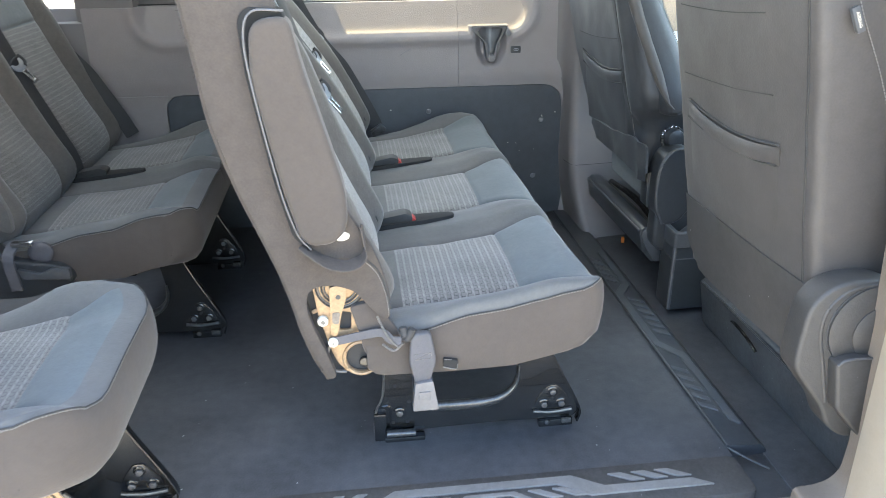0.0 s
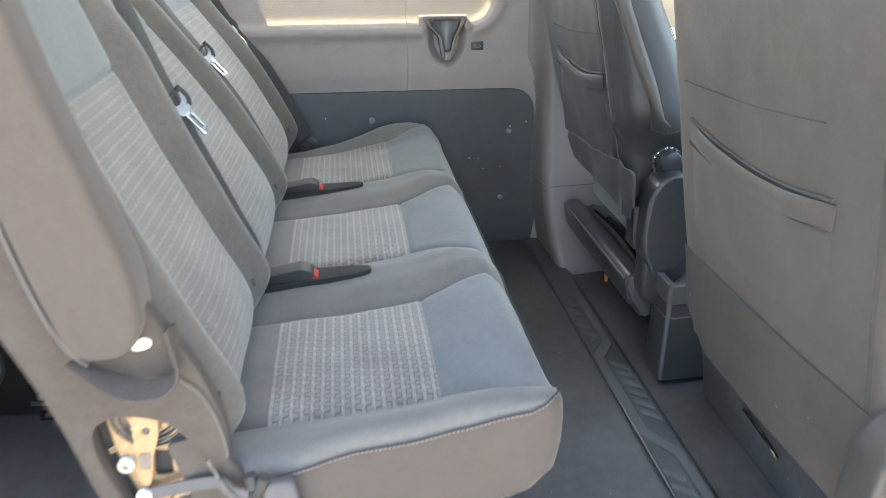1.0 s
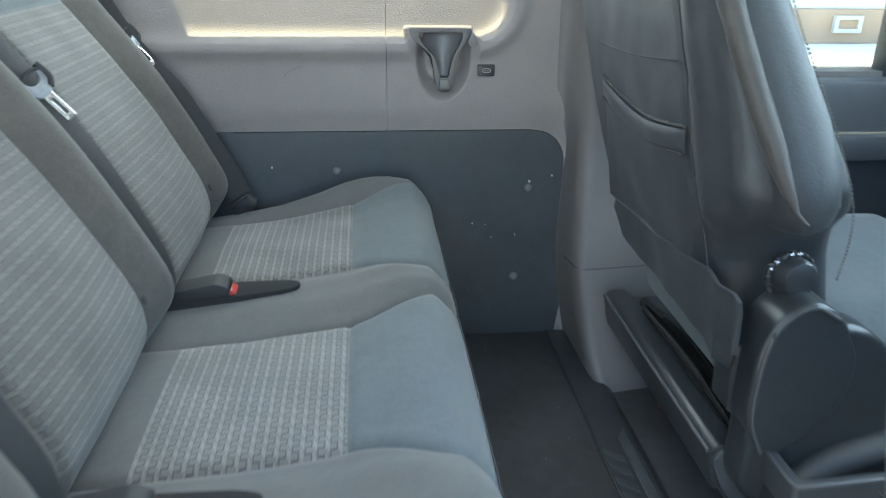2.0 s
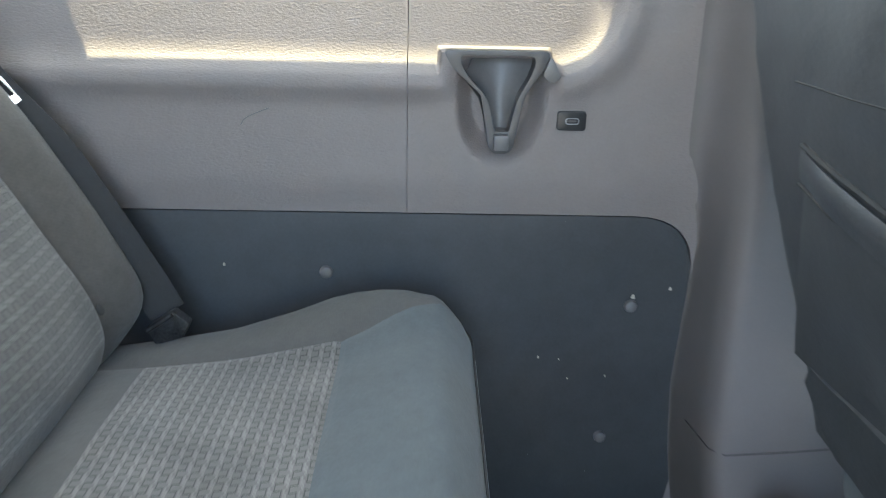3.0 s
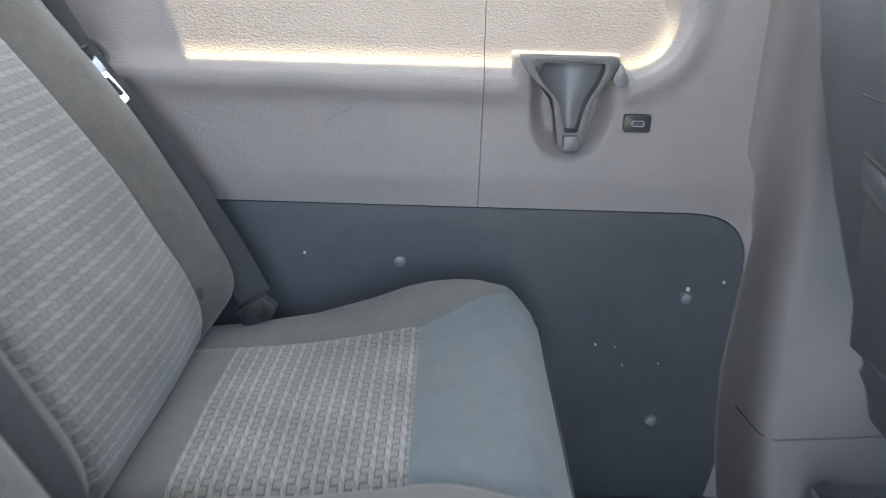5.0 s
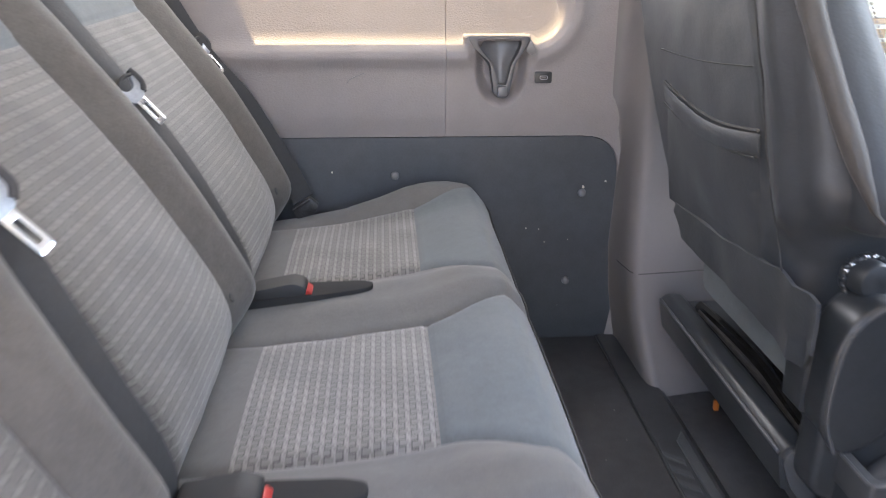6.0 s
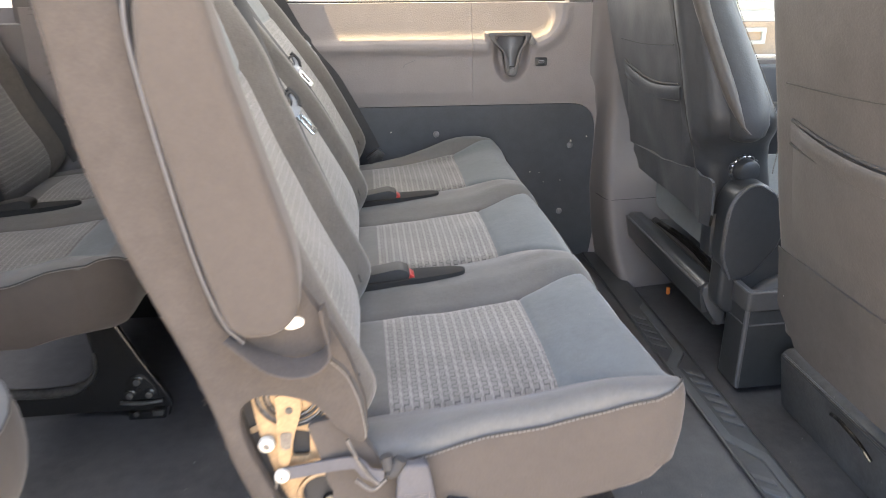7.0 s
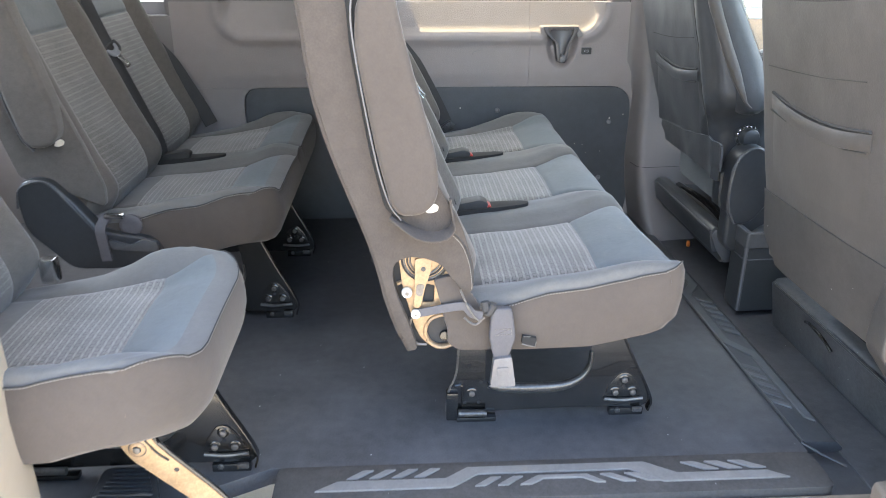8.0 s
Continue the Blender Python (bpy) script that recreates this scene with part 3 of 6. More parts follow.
# pillar between cabin and cab
PILLAR = ((-0.02, 2.665, 0.752), (0.05, 2.69, 0.737), (0.14, 2.725, 0.722), (0.25, 2.755, 0.712), (0.40, 2.785, 0.716), (0.55, 2.805, 0.722), (0.82, 2.84, 0.716), (1.4, 2.86, 0.70))
loops = []
for z in list(np.linspace(-0.02, 0.85, 40)) + [1.1, 1.4]:
    y, x = (np.interp(z, [p[0] for p in PILLAR], [p[k] for p in PILLAR]) for k in (1, 2))
    ease = smooth01((z - 0.46) / 0.16)
    foot = 0.010 * bell(z, 0.03)
    deep = 2.8985 * ease + 2.905 * (1 - ease)
    x_in, x_out, y_out = x - 0.014 - 0.034 * ease, x - 0.007, y + 0.035
    sweep = [(x_in + (x_out - x_in) * k / 10, deep - (deep - y_out) * (k / 10) ** 2.4, z) for k in range(11)]
    loops.append([(x_in, 2.95, z)] + sweep + [(x - 0.002, y + 0.014 - foot, z), (x + 0.005, y + 0.004 - foot, z), (x + 0.014, y - foot, z), (x + 0.024, y + 0.001 - foot, z), (x + 0.10, y + 0.008, z), (x + 0.20, y + 0.02, z), (x + 0.23, y + 0.04, z), (x + 0.24, 2.95, z)])
pillar = thing("pillar_trim", (0.76, 2.85, 0), "grey plastic door pillar trim with a seam", "pillar trim", kind="structure")
part("body", rings(loops), M_LIGHTTRIM, pillar)
part("seam", tube([(0.6985, 2.83, 0.236), (0.709, 2.766, 0.236), (0.726, 2.751, 0.236), (0.81, 2.759, 0.236), (0.90, 2.77, 0.236)], 0.0009, 6), M_SEAMSHADE, pillar)
single("floor_clip", box(0.868, 0.878, 2.60, 2.610, -0.02, 0.002, 0.002), M_ORANGE, "small orange plastic clip on the cab floor", "clip")

# near side body, roof and ends
single("wall_near", join(box(-2.1, -0.80, 0.98, NEAR, -0.3, 1.8, 0.0), box(0.80, 2.3, 0.98, NEAR, -0.3, 0.78, 0.0), box(-0.80, 0.80, 0.98, NEAR, 1.5, 1.8, 0.0), box(0.80, 1.0, 0.98, NEAR, 0.78, 1.8, 0.0), box(1.0, 2.3, 0.98, NEAR, 1.4, 1.8, 0.0)), M_LIGHTTRIM, "grey trimmed near side wall beside the door", "wall", "structure")
# unseen end wall; its opening is set high to keep light off the floor
single("wall_rear", join(box(-2.16, -2.1, 0.98, 3.06, -0.3, 1.12, 0.0), box(-2.16, -2.1, 0.98, 3.06, 1.5, 1.8, 0.0)), M_LIGHTTRIM, "grey rear end wall of the van, out of view", "wall", "structure")
single("ceiling", box(-2.16, 1.75, 0.98, 3.06, 1.75, 1.83, 0.0), M_ROOF, "pale fabric headliner of the van", "ceiling", "structure")
B_POST = rounded([(0.775, 0.60), (0.783, 0.495), (0.787, 0.37), (0.793, 0.26), (0.799, 0.168), (0.795, 0.105), (0.776, 0.082), (0.75, 0.073), (0.706, 0.070), (0.706, -0.2), (0.92, -0.2), (0.92, 1.6), (0.74, 1.6)], 0.012, 3)
b_post = thing("door_post_front", (0.8, 1.12, 0), "cream painted door post with grey inner trim", "door post", kind="structure")
part("trim", prism("y", B_POST, 1.15, 1.20, 0.006), M_POSTTRIM, b_post)
part("frame", prism("y", rounded([(0.775, -0.2), (0.775, 0.30), (0.772, 0.62), (0.73, 1.6), (0.90, 1.6), (0.90, -0.2)], 0.01, 3), 1.05, 1.148, 0.02), M_PAINT, b_post)
c_post = thing("door_post_rear", (-0.8, 1.1, 0), "cream painted rear door post with a rubber seal", "door post", kind="structure")
part("frame", prism("y", rounded([(-0.90, -0.2), (-0.745, -0.2), (-0.742, 0.2), (-0.745, 0.45), (-0.775, 1.6), (-0.90, 1.6)], 0.02, 3), 1.00, 1.10, 0.012), M_PAINT, c_post)
part("seal", tube([(-0.752, 0.997, -0.1), (-0.750, 0.997, 0.2), (-0.753, 0.997, 0.45), (-0.78, 0.997, 1.5)], 0.008, 10, 4), M_RUBBER, c_post)


# ---- bench seats ----
PITCH = 0.486
TOPX = [-0.08, 0.0, 0.10, 0.20, 0.235, 0.28, 0.32, 0.345]
TOPZ = [0.350, 0.356, 0.365, 0.377, 0.383, 0.398, 0.408, 0.408]
FZ = [0.32, 0.35, 0.375, 0.405, 0.435, 0.465, 0.50, 0.55, 0.665, 0.787, 0.95, 1.12]
FX = [-0.085, -0.060, -0.048, -0.045, -0.052, -0.064, -0.082, -0.104, -0.152, -0.198, -0.255, -0.305]
RZ = [0.27, 0.371, 0.504, 0.658, 0.764, 0.871, 0.955, 1.14]
RX = [-0.150, -0.190, -0.224, -0.279, -0.307, -0.319, -0.330, -0.345]


def cushion_profile():
    """Bench cushion in side view, from its back along the top, down the front and back underneath."""
    xs = sorted(set([round(-0.08 + 0.0085 * i, 4) for i in range(50)] + [0.229, 0.232, 0.235, 0.238, 0.242]))
    top = [(x, sum(np.interp(x + o, TOPX, TOPZ) for o in (-0.02, -0.01, 0, 0.01, 0.02)) / 5, "top") for x in xs if x <= 0.34]
    nose = [(0.348, 0.4075, "top"), (0.357, 0.4055, "top"), (0.365, 0.400, "nose"), (0.374, 0.390, "nose"), (0.386, 0.376, "nose"), (0.395, 0.360, "nose"), (0.402, 0.338, "nose"), (0.405, 0.313, "nose"), (0.404, 0.292, "nose"), (0.396, 0.276, "nose"), (0.378, 0.268, "nose")]
    low = [(0.30, 0.266, "nose"), (0.2, 0.262, "nose"), (0.08, 0.26, "nose"), (-0.06, 0.262, "nose"), (-0.08, 0.28, "nose")]
    return top + nose + low


PROFILE = cushion_profile()
NOSE = next(i for i, p in enumerate(PROFILE) if p[2] == "nose")
SIDE = [0.0, 0.025, 0.06, 0.11, 0.18, 0.28, 0.40, 0.54, 0.68, 0.80, 0.88, 0.94, 1.0]
# height of the near side seam and of the far side's roll, along the cushion
SEAMX = [-0.08, 0.0, 0.045, 0.078, 0.112, 0.146, 0.187, 0.238, 0.305, 0.357]
SEAMZ = [0.343, 0.350, 0.360, 0.371, 0.381, 0.385, 0.390, 0.402, 0.414, 0.421]
FARX = [-0.08, 0.0, 0.088, 0.166, 0.217, 0.25, 0.285, 0.32, 0.357]
FARZ = [0.340, 0.352, 0.369, 0.395, 0.416, 0.424, 0.428, 0.428, 0.421]
# the front of the bench's near end, squarer and higher than the rest
ENDNOSE = [(0.377, 0.4035), (0.382, 0.398), (0.386, 0.387), (0.388, 0.368), (0.387, 0.342), (0.381, 0.314), (0.372, 0.292), (0.358, 0.276), (0.338, 0.268)]
MID = [0.0, 0.02, 0.045, 0.08, 0.14, 0.22, 0.32, 0.42, 0.5, 0.58, 0.68, 0.78, 0.86, 0.92, 0.955, 0.98, 1.0]


def grid_parts(loops, kind_of, parent):
    """Skin over a closed grid, cut into parts by kind_of(j, i): returns the meshes by kind."""
    made = {}
    n = len(loops[0])
    kinds = {}
    for j in range(len(loops) - 1):
        for i in range(n):
            kinds.setdefault(kind_of(j, i), []).append((j, i))
    o = ORIGIN[parent]
    for kind, cells in kinds.items():
        verts, faces, index = [], [], {}
        for j, i in cells:
            f = []
            for jj, ii in ((j, i), (j, (i + 1) % n), (j + 1, (i + 1) % n), (j + 1, i)):
                key = (jj, ii)
                if key not in index:
                    index[key] = len(verts)
                    verts.append(tuple(Vector(loops[jj][ii]) - o))
                f.append(index[key])
            faces.append(f)
        made[kind] = (verts, faces)
    return made


def add_skin(name, data, material, parent, label="", uv=None):
    verts, faces = data
    me = bpy.data.meshes.new(name)
    me.from_pydata(verts, [], faces)
    if uv:
        layer = me.uv_layers.new(name="UVMap")
        for loop in me.loops:
            layer.data[loop.index].uv = uv(me.vertices[loop.vertex_index].co)
    bm = bmesh.new()
    bm.from_mesh(me)
    bmesh.ops.recalc_face_normals(bm, faces=bm.faces)
    bm.to_mesh(me)
    bm.free()
    me.materials.append(material)
    me.shade_smooth()
    me.set_sharp_from_angle(angle=radians(60))
    ob = new(name, me)
    ob.parent = parent
    ORIGIN[ob] = ORIGIN[parent]
    return tagged(ob, label)


def cushions(parent, x0, y0, count, corner=0.062, rise=0.0):
    """A run of seat cushions from the side at y0; each seat gets its own insert and front panel."""
    near, far = y0, y0 + PITCH * count
    stations = []
    for s in range(count):
        c = y0 + PITCH * (s + 0.5)
        for q in SIDE[(1 if s else 0):]:
            stations.append((s, "left", q, c))
        for q in MID[1:]:
            stations.append((s, "mid", q, c))
        for q in SIDE[::-1][1:]:
            stations.append((s, "right", q, c))
    loops, keys = [], []
    for s, where, q, c in stations:
        loop, lift = [], 0.0
        for step, (x, z, zone) in enumerate(PROFILE):
            w = 0.1375 + 0.045 * smooth01((x - 0.235) / 0.13)
            if where == "left":
                y = (c - PITCH / 2) * (1 - q) + (c - w) * q
            elif where == "right":
                y = (c + PITCH / 2) * (1 - q) + (c + w + 0.015) * q
            else:
                y = c - w + (2 * w + 0.015) * q
            xx, zz = x, z
            front = smooth01((x - 0.27) / 0.085)
            if zone == "top":
                d = min(abs(y - c + w), abs(y - c - w - 0.015))
                fade = 1 - 0.4 * smooth01((x - 0.30) / 0.06)
                if where == "mid":
                    k = (q - 0.5) * 2
                    zz += 0.006 * (1 - k * k)
                else:
                    zz += (0.023 if far - y < 0.12 else 0.017) * smooth01(1.35 * (1 - q)) * fade
                zz -= 0.006 * bell(d, 0.006) * (1 - 0.5 * smooth01((x - 0.33) / 0.03))
                if where == "mid":
                    zz -= 0.004 * bell(x - 0.235, 0.006)
                zz += 0.0025 * (noise.noise(Vector((x * 14, y * 14, 0.3 + x0))) - 0.1)
                seam = np.interp(x, SEAMX, SEAMZ) + rise * (1 - smooth01(x / 0.33))
                zz += (seam + 0.024 * (1 - 0.4 * front) - zz) * (1 - smooth01((y - near) / 0.10))
                zz += (np.interp(x, FARX, FARZ) + 0.004 - zz) * (1 - smooth01((far - y - 0.02) / 0.115))
            else:
                if count < 3 and x > 0.33:
                    xx = ENDNOSE[step - NOSE][0] if x > 0.36 else x
                elif count == 3 and x > 0.36:
                    up = 1 - smooth01((y - near - 0.03) / 0.3)
                    xx, zz = (a + (b - a) * up for a, b in zip((x, z), ENDNOSE[step - NOSE]))
                zz += lift * smooth01((zz - 0.29) / 0.11)
                if z < 0.30 and x > 0.1:
                    zz += 0.018 * smooth01((x - 0.18) / 0.16) * (1 - smooth01((min(y - near, far - y)) / 0.08))
            e = min(y - near, far - y)
            soft = 0.024 * (1 - 0.4 * front) if y - near < far - y else 0.034
            if count == 3 and zone == "top":
                xx += 0.014 * smooth01((x - 0.28) / 0.075) * (1 - smooth01((y - near - 0.02) / 0.2))
            turn = 0.044 if count == 3 and y - near < far - y else corner
            for r, axis in ((soft, "z"), (turn, "x")):
                drop = r - math.sqrt(max(0, r * r - max(0, r - e) ** 2)) if e < r else 0
                if axis == "z" and zone == "top":
                    zz -= drop
                if axis == "x":
                    xx -= drop * smooth01((x - 0.36 + 2.4 * turn) / (2.4 * turn)) * 0.85
            if zone == "top":
                lift = zz - 0.4055
            loop.append((x0 + xx, y, zz))
        loops.append(loop)
        keys.append((s, where))
    n = len(PROFILE)

    def kind_of(j, i):
        s, where = keys[j + 1]
        x, z, zone = PROFILE[i]
        x2 = PROFILE[(i + 1) % n][0]
        if zone == "top" and where == "mid" and i + 1 < n:
            mid = (x + x2) / 2
            if -0.002 < mid < 0.235:
                return (s, "insert")
            # smaller seats change cloth at the front rim to paint the light on it
            if mid >= 0.235 and (count == 3 or mid < 0.338):
                return (s, "front")
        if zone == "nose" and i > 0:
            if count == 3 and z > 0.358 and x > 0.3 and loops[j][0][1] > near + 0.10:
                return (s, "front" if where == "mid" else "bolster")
            # front, sides and underside take the cloth with shade in its colour
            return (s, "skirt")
        return (s, "bolster")

    made = grid_parts(loops, kind_of, parent)
    for s in range(count):
        b = add_skin("cushion", made[(s, "bolster")], M_BOLSTERLIT, parent, "grey woven seat cushion bolsters")
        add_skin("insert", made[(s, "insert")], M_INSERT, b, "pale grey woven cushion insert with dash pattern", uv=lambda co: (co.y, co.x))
        add_skin("front_panel", made[(s, "front")], M_FRONT, b, "smooth blue-grey fabric front panel")
        add_skin("skirt", made[(s, "skirt")], M_SKIRT, b, "fabric cushion skirt with brown-grey shade coloured in")
    for loop, out in ((loops[0], -1), (loops[-1], 1)):
        # a stuffed side panel with slack creases under its seam
        tip = max(range(n), key=lambda i: loop[i][0])
        up, low = loop[:tip + 1], loop[tip:][::-1]
        cols = []
        for a in range(45):
            x = loop[0][0] + (loop[tip][0] - loop[0][0]) * math.sin(math.pi / 2 * a / 44)
            hi = np.interp(x, [p[0] for p in up], [p[2] for p in up])
            lo = np.interp(x, [p[0] for p in low], [p[2] for p in low])
            col = []
            for k in range(11):
                v = k / 10
                slack = noise.noise(Vector((x * 9, v * 2.2, x0 + out))) * 0.5 + noise.noise(Vector((x * 22 + v * 5, v * 4 - x * 8, 3.1))) * 0.35
                push = (math.sin(math.pi * v) ** 0.6) * min(1.0, (hi - lo) / 0.05) * smooth01((loop[tip][0] - x) / 0.03 + 0.05)
                col.append((x, loop[0][1] + out * push * (0.006 + 0.0060 * slack), hi + (lo - hi) * v))
            cols.append(col)
        part("side_panel", rings(cols, close=False), M_SKIRT, parent, "fabric cushion side with brown-grey shade coloured in")
    # stitching along the near side's upper edge and round to the front
    edge = [i for i in range(n) if PROFILE[i][2] == "top" and PROFILE[i][0] > 0.0]
    way = [Vector(loops[0][i]) + Vector((0.0, -0.0030, -0.002)) for i in edge]
    low = edge[-1] + 1
    deep = edge[-1] + (4 if count == 3 else 1)
    for loop in loops[1:-1]:
        fall = smooth01((loop[0][1] - near - 0.06) / 0.10)
        way.append(Vector(loop[low]).lerp(Vector(loop[deep]), fall) + Vector((0.0022, -0.002, 0.0)))
    part("stitching", stitches(way), M_STITCH, parent, "pale seam stitching")
    part("seam", tube([p + Vector((-0.0004, 0.0006, 0.0024)) for p in way], 0.0013, 6), M_SEAMSHADE, parent)


def reclined(z, lean):
    """How far back a reclined seat back lies at that height."""
    return -lean * (0.75 * min(max(0.0, z - 0.5), 0.26) ** 2 + 0.3 * max(0.0, z - 0.76))


def backrest(parent, x0, c, tall=1.12, lean=0.0, near=0.140):
    """One seat back: padded front with a woven insert, carpeted shell behind."""
    half = PITCH / 2 - 0.004
    zs = sorted(set([round(0.325 + 0.0135 * i, 4) for i in range(57)] + [0.781, 0.784, 0.787, 0.790, 0.794]))
    ring = [("front", z) for z in zs if z < tall - 0.03] + [("top", k / 4) for k in range(5)] + [("rear", z) for z in np.linspace(tall - 0.04, 0.30, 18)]
    ys = []
    for q in (0, 0.004, 0.010, 0.018, 0.030, 0.045, 0.062, 0.08):
        ys.append(-half + q)
    W = 0.140
    ys = [y for y in ys if y < -near - 0.016]
    ys += [-near - 0.014, -near - 0.007, -near, -near + 0.007, -near + 0.014] + list(np.linspace(-near + 0.03, W - 0.03, 13)) + [W - 0.014, W - 0.007, W, W + 0.007, W + 0.014]
    for q in (0.08, 0.062, 0.045, 0.030, 0.018, 0.010, 0.004, 0):
        ys.append(half - q)
    loops = []
    for y in ys:
        e = half - abs(y)
        r = 0.058
        drop = r - math.sqrt(max(0, r * r - max(0, r - e) ** 2)) if e < r else 0
        loop = []
        for kind, v in ring:
            if kind == "front":
                x = sum(np.interp(v + o, FZ, FX) for o in (-0.016, -0.008, 0, 0.008, 0.016)) / 5 + reclined(v, lean)
                edge = near if y < 0 else W
                out = smooth01((abs(y) - edge) / 0.05)
                x += (0.034 if y > 0 or near < 0.15 else 0.004) * out * smooth01((0.98 - v) / 0.2) * smooth01((v - 0.34) / 0.1)
                x += 0.010 * (1 - min(1, abs(y) / edge) ** 2) * bell(v - 0.47, 0.10)
                x -= 0.006 * bell(abs(y) - edge, 0.006)
                if abs(y) < edge:
                    x -= 0.005 * bell(v - 0.787, 0.006)
                x += 0.002 * noise.noise(Vector((y * 12 + c * 7, v * 12, 1.7)))
                inner = abs(y) / edge if abs(y) < edge else max(0.0, 1 - (abs(y) - edge) / 0.08)
                yy = y - math.copysign(0.018 * smooth01((v - 0.45) / 0.35) * inner, y)
                loop.append((x0 + x - drop, c + yy, v))
            elif kind == "top":
                a = math.pi * v
                xf, xr = np.interp(tall - 0.03, FZ, FX) + reclined(tall, lean), np.interp(tall - 0.03, RZ, RX) + reclined(tall, lean)
                loop.append((x0 + (xf + xr) / 2 + (xf - xr) / 2 * math.cos(a) - drop * (1 - v), c + y, tall - 0.03 + 0.03 * math.sin(a) - drop * 0.4))
            else:
                loop.append((x0 + np.interp(v, RZ, RX) + reclined(v, lean) + drop * 0.35, c + y, v))
        loops.append(loop)
    n = len(ring)

    def kind_of(j, i):
        kind, v = ring[i]
        y = (ys[j] + ys[j + 1]) / 2
        if kind == "front" and -near < y < W:
            v2 = v + 0.004
            if v2 < 0.787:
                return "insert" if v > 0.385 else "pad"
            return "upper"
        return "shell" if kind == "rear" else "pad"

    made = grid_parts(loops, kind_of, parent)
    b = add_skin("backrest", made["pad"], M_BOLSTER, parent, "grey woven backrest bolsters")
    add_skin("insert", made["insert"], M_INSERTSHADE, b, "pale woven backrest insert with dash pattern", uv=lambda co: (co.y, co.z * 1.07))
    add_skin("upper_panel", made["upper"], M_FRONT, b, "smooth blue-grey upper backrest panel")
    add_skin("back_shell", made["shell"], M_CARPET, b, "carpeted backrest shell")
    for loop in (loops[0], loops[-1]):
        bm = bmesh.new()
        bm.faces.new([bm.verts.new(p) for p in loop])
        part("side_panel", bm, M_CARPET, b)
    return b


def belt(parent, x0, y, lean=0.0, path=(), across=(0.25, 1.0, 0.1)):
    """A shoulder belt lying along a seat back, with its steel tongue hanging off it."""
    heights = (1.06, 0.95, 0.86, 0.79, 0.72, 0.65, 0.58, 0.51, 0.45, 0.40, 0.365)
    gap = (0.018, 0.018, 0.018, 0.017, 0.016, 0.015, 0.014, 0.011, 0.007, 0.004, 0.003)
    pts = [(x0 + a, y, b) for a, b in path] or [(x0 + np.interp(z, FZ, FX) + reclined(z, lean) + g, y, z) for z, g in zip(heights, gap)]
    b = part("seat_belt", ribbon(pts, across, 0.047, 0.0022), M_BELT, parent, "dark grey seat belt webbing")
    at = np.interp(0.705, [p[2] for p in pts[::-1]], [p[0] for p in pts[::-1]])
    d = Vector((0.62, 0.10, -0.78)).normalized()
    up = Vector((0.88, -0.36, 0.30)).normalized()
    side = d.cross(up).normalized()
    up = side.cross(d).normalized()
    rot = Matrix((side, d, up)).transposed().to_4x4()
    place = Matrix.Translation((at + 0.006, y - 0.004, 0.705)) @ rot

    def put(name, bm, material, label):
        bmesh.ops.transform(bm, matrix=place, verts=bm.verts)
        part(name, bm, material, b, label)

    head = rounded([(-0.0245, -0.013), (-0.0165, -0.015), (-0.0125, -0.005), (-0.006, -0.001), (0.006, -0.001), (0.0125, -0.005), (0.0165, -0.012), (0.0235, -0.010), (0.0225, 0.006), (0.012, 0.017), (-0.012, 0.017), (-0.0235, 0.004)], 0.004, 3)
    put("tongue_head", prism("z", head, 0.001, 0.006, 0.0015), M_TONGUE, "steel belt tongue head with two prongs")
    put("tongue_cover", tube([(-0.026, -0.022, 0.004), (-0.027, -0.008, 0.005), (-0.025, 0.003, 0.005), (-0.016, 0.011, 0.004)], 0.005, 10, 5), M_BELT, "dark plastic cover on the tongue's bar")
    put("tongue_bar", tube([(-0.022, -0.016, 0.005), (-0.008, -0.019, 0.006), (0.008, -0.018, 0.006), (0.020, -0.012, 0.005)], 0.0028, 8, 5), M_BELT, "dark bar that the webbing runs over")
    put("tongue", prism("z", rounded([(-0.0095, 0.012), (0.0095, 0.012), (0.0098, 0.060), (-0.0098, 0.060)], 0.004, 3), 0.002, 0.0052, 0.0008, holes=(rounded([(-0.0036, 0.024), (0.0036, 0.024), (0.0036, 0.050), (-0.0036, 0.050)], 0.002, 2),)), M_CHROME, "bright steel belt tongue")
    return b


def buckle_slot(parent, x0, y, button=True):
    """The buckle lying in its slot between two cushions."""
    # a solid bed; its black colour stands for the slot's shade
    bed = prism("z", rounded([(x0 - 0.05, y - 0.030), (x0 + 0.06, y - 0.024), (x0 + 0.130, y - 0.016), (x0 + 0.154, y - 0.008), (x0 + 0.156, y + 0.012), (x0 + 0.130, y + 0.022), (x0 + 0.05, y + 0.030), (x0 - 0.05, y + 0.030)], 0.012, 5), 0.30, 0.3885, 0.003)
    for v in bed.verts:
        v.co.z += 0.07 * (v.co.x - x0 - 0.05)
    slot = part("buckle_slot", bed, M_HOLESHADE, parent, "buckle slot bed coloured as deep shade")
    part("buckle", prism("y", rounded([(x0 - 0.035, 0.372), (x0 + 0.046, 0.380), (x0 + 0.052, 0.400), (x0 + 0.032, 0.409), (x0 - 0.035, 0.396)], 0.008, 4), y - 0.020, y + 0.022, 0.005), M_RUBBER, slot, "black plastic belt buckle")
    if button:
        part("release_button", prism("y", rounded([(x0 + 0.048, 0.384), (x0 + 0.057, 0.382), (x0 + 0.060, 0.390), (x0 + 0.051, 0.397)], 0.003, 3), y - 0.018, y + 0.012, 0.002), M_RED, slot, "red release button")


